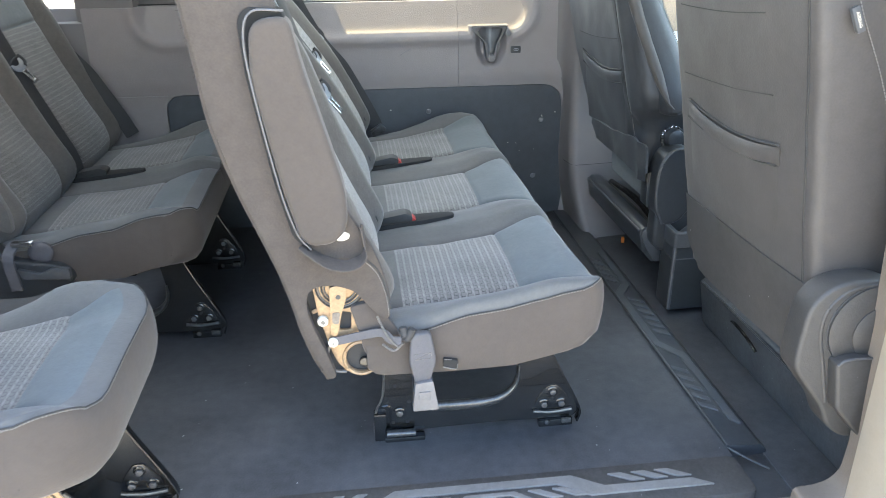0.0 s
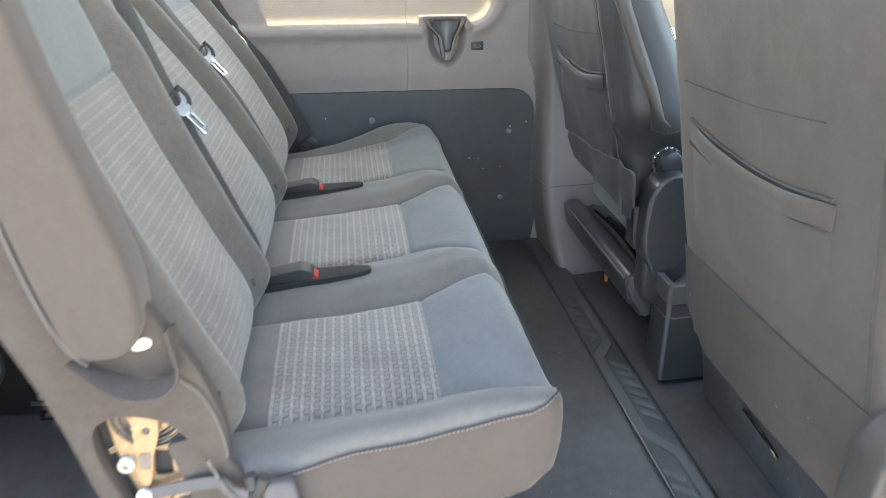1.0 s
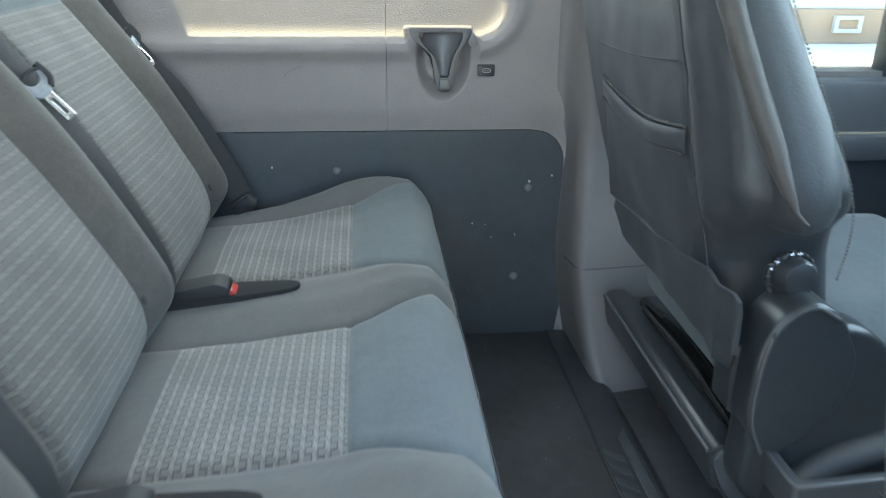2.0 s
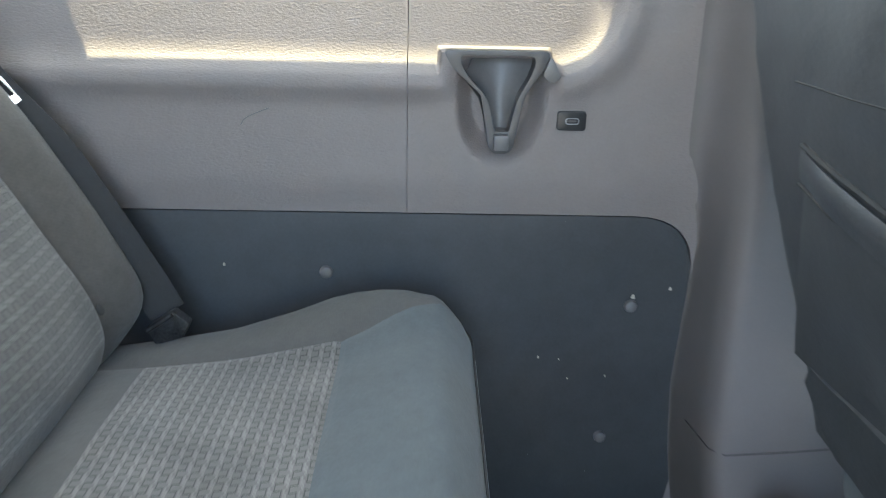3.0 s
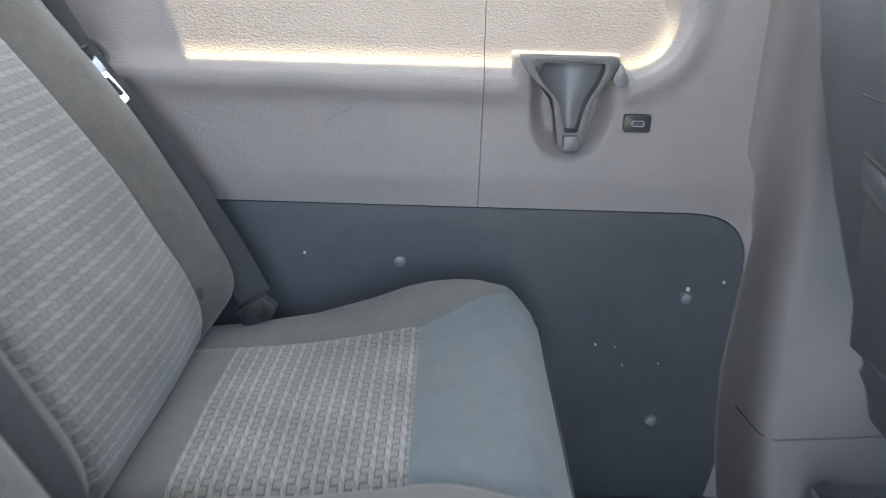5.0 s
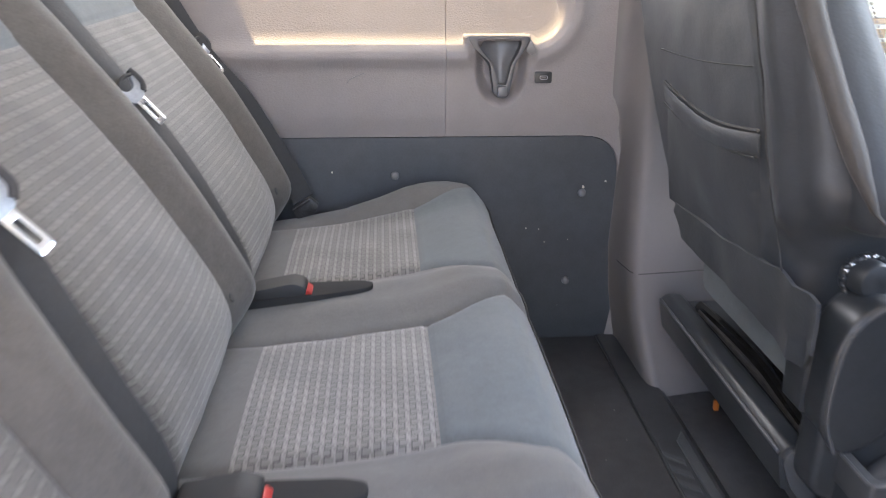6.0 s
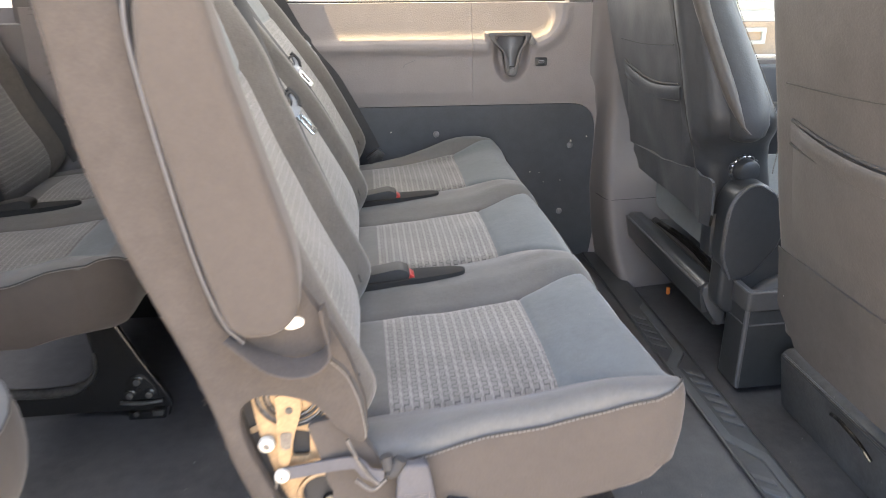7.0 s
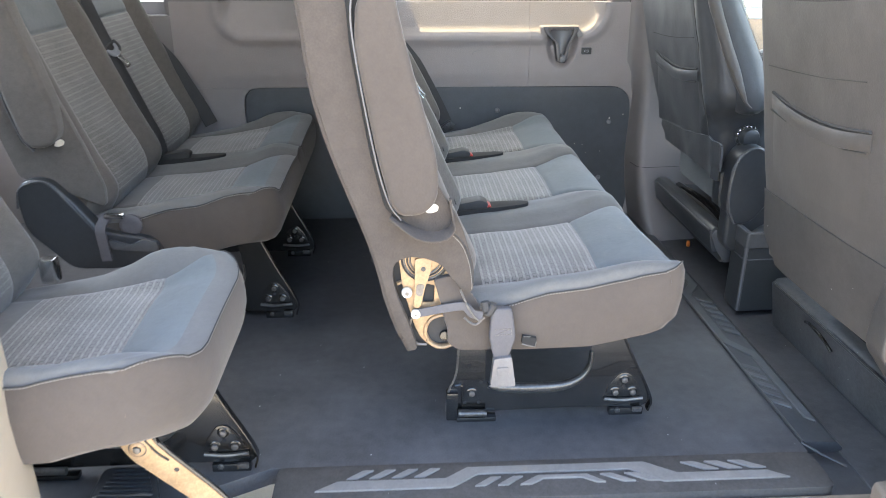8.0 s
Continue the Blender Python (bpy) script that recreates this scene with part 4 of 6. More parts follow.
def leg_frame(parent, x0, y, material=None):
    """A pressed steel leg with an opening, its bolts and its feet."""
    m = material or M_STEEL
    out = rounded([(x0 - 0.070, 0.012), (x0 + 0.03, 0.016), (x0 + 0.20, 0.020), (x0 + 0.383, 0.018), (x0 + 0.396, 0.044), (x0 + 0.335, 0.166), (x0 + 0.29, 0.272), (x0 - 0.045, 0.272), (x0 - 0.05, 0.12), (x0 - 0.066, 0.07)], 0.016, 4)
    hole = rounded([(x0 + 0.015, 0.085), (x0 + 0.20, 0.082), (x0 + 0.238, 0.10), (x0 + 0.252, 0.14), (x0 + 0.235, 0.255), (x0 + 0.015, 0.255)], [0.02, 0.03, 0.03, 0.04, 0.02, 0.02], 6)
    leg = part("leg", prism("y", out, y, y + 0.004, 0.0008, holes=(hole,), segments=1), m, parent, "black pressed steel seat leg" if m is M_STEEL else "yellow zinc plated steel seat leg")
    lip = curve_points([(0.022, 0.084, 0.006), (0.05, 0.077, 0.011), (0.10, 0.073, 0.0125), (0.165, 0.074, 0.0125), (0.205, 0.082, 0.0105), (0.232, 0.100, 0.007), (0.248, 0.128, 0.0045), (0.250, 0.165, 0.003)], 5)
    loops = []
    for k, p in enumerate(lip):
        d = lip[min(k + 1, len(lip) - 1)] - lip[max(k - 1, 0)]
        ang = math.atan2(d.y, d.x)
        loops.append([(x0 + p.x - math.sin(ang) * p.z * math.cos(a), y + 0.002 - 0.010 * math.sin(a), p.y + math.cos(ang) * p.z * math.cos(a)) for a in np.linspace(-0.6, math.pi + 0.6, 12)])
    # brighter steel here puts the sky's shine on the lip into colour
    part("rolled_lip", rings(loops), M_STEELBRIGHT, leg, "worn rolled lip with its shine coloured in")
    part("boss", prism("y", rounded([(x0 + 0.289, 0.047), (x0 + 0.371, 0.047), (x0 + 0.367, 0.072), (x0 + 0.340, 0.108), (x0 + 0.318, 0.108), (x0 + 0.292, 0.072)], 0.012, 4), y - 0.003, y + 0.002, 0.002), m, leg)
    for hx, hz in ((0.278, 0.232), (0.329, 0.074), (-0.040, 0.092), (0.006, 0.092), (-0.030, 0.040), (0.002, 0.040)):
        part("hole", disc((x0 + hx, y - (0.003 if 0.29 < hx < 0.36 else 0.0), hz), (0, -1, 0), 0.0042, 0.0007, 12, 0.3), M_HOLESHADE, leg)
    part("flange", ribbon([(x0 + 0.289, y - 0.004, 0.270), (x0 + 0.334, y - 0.004, 0.168), (x0 + 0.390, y - 0.004, 0.052), (x0 + 0.388, y - 0.004, 0.012)], (0, 1, 0), 0.018, 0.004, 6), m, leg)
    for bx, bz in ((-0.015, 0.067), (0.329, 0.092), (0.350, 0.060), (0.310, 0.060)):
        part("washer", disc((x0 + bx, y - 0.002, bz), (0, -1, 0), 0.0125, 0.003, 18, 0.5), m, leg)
        part("bolt", disc((x0 + bx, y - 0.005, bz), (0, -1, 0), 0.0075, 0.006, 6, 0.2), M_BOLT, leg, "steel bolt head")
    part("dimple", disc((x0 - 0.022, y, 0.135), (0, -1, 0), 0.005, 0.001, 12, 0.5), M_HOLESHADE, leg)
    part("ridge", tube([(x0 + 0.287, y - 0.003, 0.042), (x0 + 0.33, y - 0.005, 0.039), (x0 + 0.375, y - 0.003, 0.042)], 0.0045, 8, 4), M_STEELBRIGHT, leg)
    part("foot", box(x0 - 0.050, x0 + 0.04, y - 0.020, y + 0.002, 0.0, 0.012, 0.004), m, leg)
    # thin bright tube: the highlight on the leg's slanted edge, coloured in
    part("edge", tube([(x0 - 0.045, y - 0.001, 0.262), (x0 - 0.049, y - 0.002, 0.125), (x0 - 0.066, y - 0.002, 0.075), (x0 - 0.071, y - 0.002, 0.02)], 0.0028, 8, 4), M_STEELBRIGHT, leg)
    part("step_fold", tube([(x0 - 0.052, y - 0.001, 0.085), (x0 - 0.036, y - 0.002, 0.083), (x0 - 0.036, y - 0.002, 0.03)], 0.0022, 6, 3), m, leg)
    part("clamp", tube([(x0 - 0.045, y - 0.016, 0.022), (x0 + 0.018, y - 0.016, 0.021)], 0.0085, 10), M_STEELBRIGHT, leg, "worn steel floor clamp")
    part("bracket", box(x0 - 0.072, x0 - 0.045, y - 0.012, y + 0.014, 0.0, 0.07, 0.004), m, leg)
    part("foot", box(x0 + 0.300, x0 + 0.378, y - 0.008, y + 0.012, 0.0, 0.018, 0.003), m, leg)
    part("pin", disc((x0 + 0.318, y - 0.008, 0.014), (0, -1, 0), 0.006, 0.004, 14, 0.4), M_STEELBRIGHT, leg)
    part("pin", box(x0 + 0.352, x0 + 0.374, y - 0.013, y - 0.006, 0.010, 0.022, 0.002), M_STEELBRIGHT, leg)
    return leg


def armrest(parent, x0, y, cloth=None):
    """A folded-up armrest pad in a recess of the backrest's side."""
    out = rounded([(x0 - 0.232, 0.925), (x0 - 0.172, 0.930), (x0 - 0.158, 0.86), (x0 - 0.100, 0.645), (x0 - 0.100, 0.580), (x0 - 0.125, 0.551), (x0 - 0.166, 0.549), (x0 - 0.184, 0.568), (x0 - 0.206, 0.66), (x0 - 0.238, 0.84)], [0.03, 0.02, 0.06, 0.05, 0.03, 0.03, 0.03, 0.03, 0.02, 0.02], 6)
    pad = part("armrest", prism("y", out, y - 0.052, y + 0.01, 0.014, segments=4), cloth or M_SKIRT, parent, "grey fabric folded armrest")
    part("edge_strip", ribbon([(x0 - 0.178, y - 0.040, 0.938), (x0 - 0.226, y - 0.042, 0.937), (x0 - 0.241, y - 0.042, 0.90), (x0 - 0.235, y - 0.042, 0.82), (x0 - 0.209, y - 0.042, 0.66), (x0 - 0.187, y - 0.040, 0.575), (x0 - 0.166, y - 0.036, 0.541)], (0, 1, 0), 0.010, 0.0028, 8), M_STRIPGREY, pad, "pale grey plastic armrest edge strip")
    # solid plate whose black colour is the shade round the armrest
    part("recess", prism("y", rounded([(x0 - 0.251, 0.925), (x0 - 0.236, 0.944), (x0 - 0.18, 0.938), (x0 - 0.170, 0.86), (x0 - 0.115, 0.645), (x0 - 0.115, 0.59), (x0 - 0.13, 0.560), (x0 - 0.172, 0.541), (x0 - 0.195, 0.560), (x0 - 0.218, 0.66), (x0 - 0.246, 0.84)], 0.012, 4), y - 0.0325, y + 0.012, 0.003), M_HOLESHADE, parent, "armrest recess plate coloured as shade")
    part("pivot", prism("y", rounded([(x0 - 0.122, 0.551), (x0 - 0.116, 0.563), (x0 - 0.106, 0.567), (x0 - 0.098, 0.562), (x0 - 0.100, 0.553), (x0 - 0.112, 0.549)], 0.003, 2), y - 0.030, y - 0.022, 0.002), M_WHITE, parent, "exposed white plastic armrest pivot")


def open_recliner(parent, x0, y):
    """The torn-open side: fabric skirt with an arch, zinc plates, straps and bolts."""
    out = [(-0.335, 0.985), (-0.332, 0.955), (-0.321, 0.871), (-0.309, 0.764), (-0.281, 0.658), (-0.226, 0.504), (-0.205, 0.43), (-0.192, 0.371), (-0.172, 0.310), (-0.152, 0.268), (-0.138, 0.272), (-0.150, 0.315), (-0.176, 0.385), (-0.184, 0.425), (-0.180, 0.452), (-0.160, 0.464), (-0.128, 0.463), (-0.095, 0.450), (-0.070, 0.415), (-0.050, 0.392), (-0.034, 0.392), (-0.032, 0.440), (-0.050, 0.505), (-0.062, 0.535), (-0.10, 0.60), (-0.16, 0.80), (-0.20, 0.985)]
    skirt = part("shell_side", prism("y", rounded([(x0 + a, b) for a, b in out], 0.012, 3), y - 0.006, y + 0.016, 0.004), M_CARPET, parent, "fuzzy brown-grey fabric shell side, torn open")
    part("edge", tube([(x0 + a, y + 0.004, b) for a, b in out[:10]], 0.007, 8, 4), M_CARPET, skirt)
    rnd = random.Random(5)
    hairs = []
    for k in range(260):
        t = rnd.random() * 8.99
        q = int(t)
        a, b2 = Vector((out[q][0], 0, out[q][1])), Vector((out[q + 1][0], 0, out[q + 1][1]))
        p = a.lerp(b2, t - q) + Vector((x0 - 0.004, y + 0.004 + rnd.uniform(-0.008, 0.006), 0))
        e = p + Vector((rnd.uniform(-0.0055, -0.001), rnd.uniform(-0.003, 0.002), rnd.uniform(-0.005, 0.004)))
        hairs.append(tube([p, (p + e) / 2 + Vector((0, 0, rnd.uniform(-0.002, 0.002))), e], 0.0003, 3))
    tagged(part("lint_fringe", join(*hairs), M_CARPET, skirt, "frayed pale fabric fringe"), kind="stuff")
    part("piping", stitches(curve_points([(x0 - 0.083, y - 0.0065, 0.515), (x0 - 0.057, y - 0.0065, 0.488), (x0 - 0.042, y - 0.0065, 0.450), (x0 - 0.036, y - 0.0065, 0.41), (x0 - 0.036, y - 0.0065, 0.398)], 8), 0.0042, 0.0032, 0.0016), M_STITCH, skirt, "pale seam stitching")
    part("seam", tube([(x0 - 0.079, y - 0.006, 0.518), (x0 - 0.053, y - 0.006, 0.490), (x0 - 0.0385, y - 0.006, 0.451), (x0 - 0.033, y - 0.006, 0.41)], 0.0018, 8, 5), M_SEAMSHADE, skirt)
    part("armrest_cup", ribbon([(x0 - 0.182, y - 0.008, 0.546), (x0 - 0.142, y - 0.022, 0.518), (x0 - 0.108, y - 0.028, 0.511), (x0 - 0.083, y - 0.022, 0.517), (x0 - 0.073, y - 0.012, 0.536), (x0 - 0.078, y - 0.004, 0.575)], (0, 1, 0.25), 0.034, 0.004, 8), M_CARPET, skirt, "loose fabric cup below the armrest")
    # dark tube: the shade in the fold under the cup, painted
    part("crease", tube([(x0 - 0.190, y - 0.004, 0.536), (x0 - 0.145, y - 0.006, 0.511), (x0 - 0.108, y - 0.007, 0.504), (x0 - 0.080, y - 0.006, 0.509)], 0.0022, 6, 6), M_SEAMSHADE, skirt)
    plate = part("recliner_plate", prism("y", rounded([(x0 - 0.172, 0.46), (x0 - 0.05, 0.475), (x0 - 0.04, 0.40), (x0 - 0.05, 0.265), (x0 - 0.112, 0.266), (x0 - 0.134, 0.290), (x0 - 0.145, 0.318), (x0 - 0.166, 0.40)], 0.012, 4), y + 0.021, y + 0.014, 0.001, holes=([(x0 - 0.090 + 0.029 * math.cos(a), 0.300 + 0.031 * math.sin(a)) for a in np.linspace(0, 2 * math.pi, 25)[:-1]], rounded([(x0 - 0.124, 0.402), (x0 - 0.104, 0.398), (x0 - 0.106, 0.362), (x0 - 0.128, 0.362)], 0.004, 3))), M_ZINC, parent, "yellow zinc plated recliner plate")
    part("pressed_rim", tube([(x0 - 0.090 + 0.033 * math.cos(a), y + 0.013, 0.300 + 0.035 * math.sin(a)) for a in np.linspace(0, 2 * math.pi, 31)], 0.0035, 8), M_ZINC, plate)
    part("dark_shaft", disc((x0 - 0.084, y + 0.020, 0.288), (0, -1, 0), 0.011, 0.006, 16, 0.5), M_STEEL, plate, "greasy dark steel shaft end")
    # dark sheet added for the shade behind the torn cover
    part("void", prism("y", [(x0 - 0.19, 0.47), (x0 - 0.04, 0.47), (x0 - 0.05, 0.27), (x0 - 0.15, 0.27)], y + 0.0235, y + 0.0245, 0.0), M_SEAMSHADE, parent, "dark sheet for the shade behind the torn cover")
    part("hub", disc((x0 - 0.122, y + 0.020, 0.452), (0, -1, 0), 0.046, 0.006, 40, 0.3), M_ZINC, plate)
    for rr, mm, dy in ((0.044, M_SEAMSHADE, 0.013), (0.040, M_BOLT, 0.0125), (0.034, M_SEAMSHADE, 0.0125), (0.029, M_BOLT, 0.012)):
        part("hub_groove", tube([(x0 - 0.122 + rr * math.cos(a), y + dy, 0.452 + rr * math.sin(a)) for a in np.linspace(0, 2 * math.pi, 37)], 0.0017, 6), mm, plate)
    part("hub_ring", disc((x0 - 0.122, y + 0.012, 0.458), (0, -1, 0), 0.013, 0.005, 32, 0.5), M_BOLT, plate, "bright steel recliner hub")
    part("lever", prism("y", rounded([(x0 - 0.142, 0.456), (x0 - 0.110, 0.460), (x0 - 0.112, 0.430), (x0 - 0.122, 0.400), (x0 - 0.132, 0.355), (x0 - 0.144, 0.355), (x0 - 0.142, 0.420)], 0.006, 3), y + 0.004, y + 0.008, 0.001), M_ZINC, plate)
    part("lever_stain", prism("y", rounded([(x0 - 0.139, 0.405), (x0 - 0.124, 0.405), (x0 - 0.128, 0.380), (x0 - 0.140, 0.382)], 0.005, 3), y + 0.003, y + 0.005, 0.0), M_BOLT, plate, "dull worn steel patch")
    part("lever_hole", disc((x0 - 0.126, y + 0.003, 0.436), (0, -1, 0), 0.0045, 0.001, 12, 0.3), M_BLACKP, plate)
    part("plate_rib", tube([(x0 - 0.175, y + 0.020, 0.40), (x0 - 0.155, y + 0.018, 0.408), (x0 - 0.138, y + 0.020, 0.402)], 0.004, 8, 5), M_ZINC, plate)
    part("cable", tube([(x0 - 0.150, y + 0.014, 0.33), (x0 - 0.155, y + 0.012, 0.30), (x0 - 0.140, y + 0.014, 0.275), (x0 - 0.12, y + 0.018, 0.27)], 0.0035, 8, 5), M_BOLT, plate)
    part("bolt", disc((x0 - 0.157, y + 0.012, 0.385), (0, -1, 0), 0.0105, 0.007, 20, 0.6), M_WHITE, plate, "shiny white-painted bolt head")
    part("bolt", disc((x0 - 0.141, y + 0.002, 0.344), (0, -1, 0), 0.0095, 0.006, 20, 0.6), M_WHITE, plate, "pale round rivet head")
    part("socket", disc((x0 - 0.157, y + 0.0048, 0.385), (0, -1, 0), 0.0045, 0.0006, 6, 0.3), M_BOLT, plate)
    part("socket", disc((x0 - 0.141, y - 0.0042, 0.344), (0, -1, 0), 0.0018, 0.0006, 8, 0.3), M_SEAMSHADE, plate)
    part("strap", ribbon([(x0 - 0.146, y + 0.004, 0.343), (x0 - 0.12, y + 0.001, 0.349), (x0 - 0.085, y - 0.004, 0.358), (x0 - 0.050, y - 0.010, 0.364), (x0 - 0.034, y - 0.014, 0.350), (x0 - 0.015, y - 0.018, 0.348)], (0, 0.1, 1), 0.017, 0.003, 6), M_BELTGREY, parent, "grey tether strap")
    part("strap_hook", join(tube([(x0 - 0.058, y - 0.012, 0.40), (x0 - 0.046, y - 0.016, 0.372), (x0 - 0.034, y - 0.018, 0.350), (x0 - 0.020, y - 0.020, 0.336)], 0.0022, 8, 5), tube([(x0 - 0.050, y - 0.014, 0.342), (x0 - 0.03, y - 0.02, 0.330), (x0 - 0.012, y - 0.02, 0.345)], 0.0024, 8, 5)), M_BOLT, parent, "bent steel hook on the strap")
    part("inner_cover", prism("y", rounded([(x0 - 0.108, 0.415), (x0 - 0.060, 0.425), (x0 - 0.020, 0.36), (x0 - 0.0, 0.27), (x0 - 0.055, 0.265), (x0 - 0.085, 0.32), (x0 - 0.092, 0.36)], 0.012, 4), y + 0.002, y + 0.018, 0.006), M_SKIRT, parent, "loose brown-grey fabric flap")


def hanging_buckle(parent, x0, y):
    loop = part("buckle_strap", prism("y", rounded([(x0 + 0.002, 0.362), (x0 + 0.040, 0.362), (x0 + 0.050, 0.300), (x0 + 0.034, 0.245), (x0 + 0.010, 0.245), (x0 - 0.002, 0.300)], 0.010, 4), y - 0.022, y - 0.006, 0.005, segments=3), M_BELTGREY, parent, "grey webbing sleeve of the hanging buckle")
    part("buckle", prism("y", rounded([(x0 + 0.008, 0.258), (x0 + 0.042, 0.262), (x0 + 0.052, 0.197), (x0 + 0.002, 0.197)], 0.004, 3), y - 0.030, y - 0.010, 0.004, segments=3), M_BUCKLE, loop, "pale grey plastic buckle")
    part("slot_plate", box(x0 + 0.014, x0 + 0.036, y - 0.032, y - 0.028, 0.222, 0.240, 0.001), M_BUCKLE, loop)
    part("stitching", stitches([(x0 + 0.010, y - 0.0225, 0.318), (x0 + 0.040, y - 0.0225, 0.320), (x0 + 0.040, y - 0.0225, 0.308), (x0 + 0.010, y - 0.0225, 0.306), (x0 + 0.040, y - 0.0225, 0.320)], 0.003, 0.002, 0.001), M_STITCH, loop, "tan box stitching")
    part("grip", tube([(x0 - 0.012, y - 0.016, 0.375), (x0 - 0.006, y - 0.02, 0.352), (x0 + 0.006, y - 0.02, 0.372)], 0.008, 10, 5), M_BELT, parent)
    hole = part("side_slot", prism("y", rounded([(x0 + 0.064, 0.297), (x0 + 0.092, 0.292), (x0 + 0.089, 0.274), (x0 + 0.063, 0.280)], 0.002, 2), y - 0.0120, y + 0.001, 0.001), M_HOLESHADE, parent, "small slot torn in the cushion side, its shade coloured in")
    part("torn_edge", join(tube([(x0 + 0.063, y - 0.0125, 0.281), (x0 + 0.076, y - 0.013, 0.277), (x0 + 0.089, y - 0.0125, 0.274), (x0 + 0.091, y - 0.012, 0.285)], 0.0012, 6), tube([(x0 + 0.066, y - 0.012, 0.297), (x0 + 0.080, y - 0.0125, 0.296)], 0.0007, 6)), M_STITCH, hole, "pale frayed edge")


def plastic_recliner(parent, x0, y):
    """Black moulded side cover of a rear bench."""
    part("side_cover", prism("y", rounded([(x0 - 0.235, 0.44), (x0 - 0.205, 0.470), (x0 - 0.150, 0.470), (x0 - 0.095, 0.405), (x0 - 0.045, 0.335), (x0 + 0.06, 0.318), (x0 + 0.085, 0.30), (x0 + 0.09, 0.270), (x0 - 0.02, 0.235), (x0 - 0.13, 0.238), (x0 - 0.225, 0.34)], 0.025, 5), y - 0.03, y + 0.01, 0.008, segments=3), M_BLACKP, parent, "black plastic recliner side cover")
    part("cover_rim", tube([(x0 - 0.232, y - 0.031, 0.40), (x0 - 0.222, y - 0.031, 0.445), (x0 - 0.185, y - 0.031, 0.464), (x0 - 0.150, y - 0.031, 0.458), (x0 - 0.10, y - 0.031, 0.395), (x0 - 0.05, y - 0.031, 0.325)], 0.003, 8, 6), M_DARKP, parent)
    part("lever", prism("y", rounded([(x0 - 0.03, 0.318), (x0 + 0.02, 0.302), (x0 + 0.055, 0.318), (x0 + 0.088, 0.312), (x0 + 0.088, 0.285), (x0 - 0.02, 0.292)], 0.008, 4), y - 0.042, y - 0.028, 0.004), M_DARKP, parent)
    b = part("buckle_strap", ribbon([(x0 - 0.03, y - 0.012, 0.375), (x0 - 0.045, y - 0.034, 0.345), (x0 - 0.042, y - 0.036, 0.29), (x0 - 0.040, y - 0.036, 0.262)], (1, 0, 0), 0.026, 0.008, 6), M_BELTGREY, parent, "grey hanging buckle strap")
    part("buckle_plate", box(x0 - 0.035, x0 + 0.012, y - 0.03, y - 0.012, 0.368, 0.380, 0.003), M_CHROME, b, "bright steel buckle plate")
    part("sleeve", disc((x0 + 0.02, y - 0.006, 0.345), (0, -1, 0), 0.028, 0.010, 20, 0.5), M_BELTGREY, parent)


bench_front = thing("bench_seat", (0.0, 2.1, 0), "three-seat grey fabric bench with torn side cover and black legs", "bench seat", "passenger seats")
cushions(bench_front, 0.0, 1.392, 3)
for k in range(3):
    backrest(bench_front, 0.0, 1.650 + PITCH * k, lean=1.0 if k else 0.0, near=0.188 if k else 0.140)
armrest(bench_front, 0.0, 1.408)
open_recliner(bench_front, 0.0, 1.386)
hanging_buckle(bench_front, 0.0, 1.388)
for yy in (1.895, 2.385):
    buckle_slot(bench_front, 0.0, yy)
belt(bench_front, 0.0, 1.893)
belt(bench_front, 0.0, 2.379, lean=1.0)
SIDE_BELT = [(-0.33, 1.02), (-0.285, 0.90), (-0.225, 0.775), (-0.176, 0.69), (-0.112, 0.61), (-0.080, 0.555), (-0.048, 0.495), (-0.020, 0.44), (0.002, 0.392)]
belt(bench_front, 0.0, 2.832, path=SIDE_BELT, across=(0.85, 0.3, 0.4))
anchor = part("belt_anchor", prism("y", rounded([(-0.020, 0.378), (0.016, 0.402), (0.036, 0.385), (0.026, 0.366), (-0.010, 0.354)], 0.004, 3), 2.812, 2.828, 0.004), M_WORN, bench_front, "worn black belt anchor sleeve with bright scratches")
part("anchor_fold", tube([(-0.018, 2.810, 0.376), (0.000, 2.809, 0.388), (0.016, 2.811, 0.399)], 0.0035, 8, 4), M_WORN, anchor)
leg_frame(bench_front, 0.0, 1.545)
leg_frame(bench_front, 0.0, 2.62)
part("cross_tube", tube([(0.30, 1.55, 0.25), (0.30, 2.63, 0.25)], 0.018, 12), M_STEEL, bench_front)
part("cross_tube", tube([(0.0, 1.55, 0.25), (0.0, 2.63, 0.25)], 0.018, 12), M_STEEL, bench_front)
for k in range(3):
    part("button_hole", disc((-0.040, 1.650 + PITCH * k + 0.118, 0.440), (1, 0, 0.35), 0.007, 0.002, 14, 0.5), M_SEAMSHADE, bench_front)

ROW = -0.856
bench_rear = thing("bench_seat", (ROW, 2.39, 0), "two-seat grey fabric rear bench with black plastic side cover", "bench seat", "passenger seats")
cushions(bench_rear, ROW, 1.915, 2, corner=0.076)
for k in range(2):
    backrest(bench_rear, ROW, 2.158 + PITCH * k, near=0.175 if k else 0.140)
armrest(bench_rear, ROW, 1.918, M_BOLSTER)
plastic_recliner(bench_rear, ROW, 1.915)
buckle_slot(bench_rear, ROW, 2.40, button=False)
belt(bench_rear, ROW + 0.010, 2.401)
belt(bench_rear, ROW + 0.014, 2.832, path=SIDE_BELT, across=(0.85, 0.3, 0.4))
leg_frame(bench_rear, ROW, 2.069)
leg_frame(bench_rear, ROW, 2.53)
part("cross_tube", tube([(ROW + 0.30, 2.07, 0.25), (ROW + 0.30, 2.54, 0.25)], 0.018, 12), M_STEEL, bench_rear)
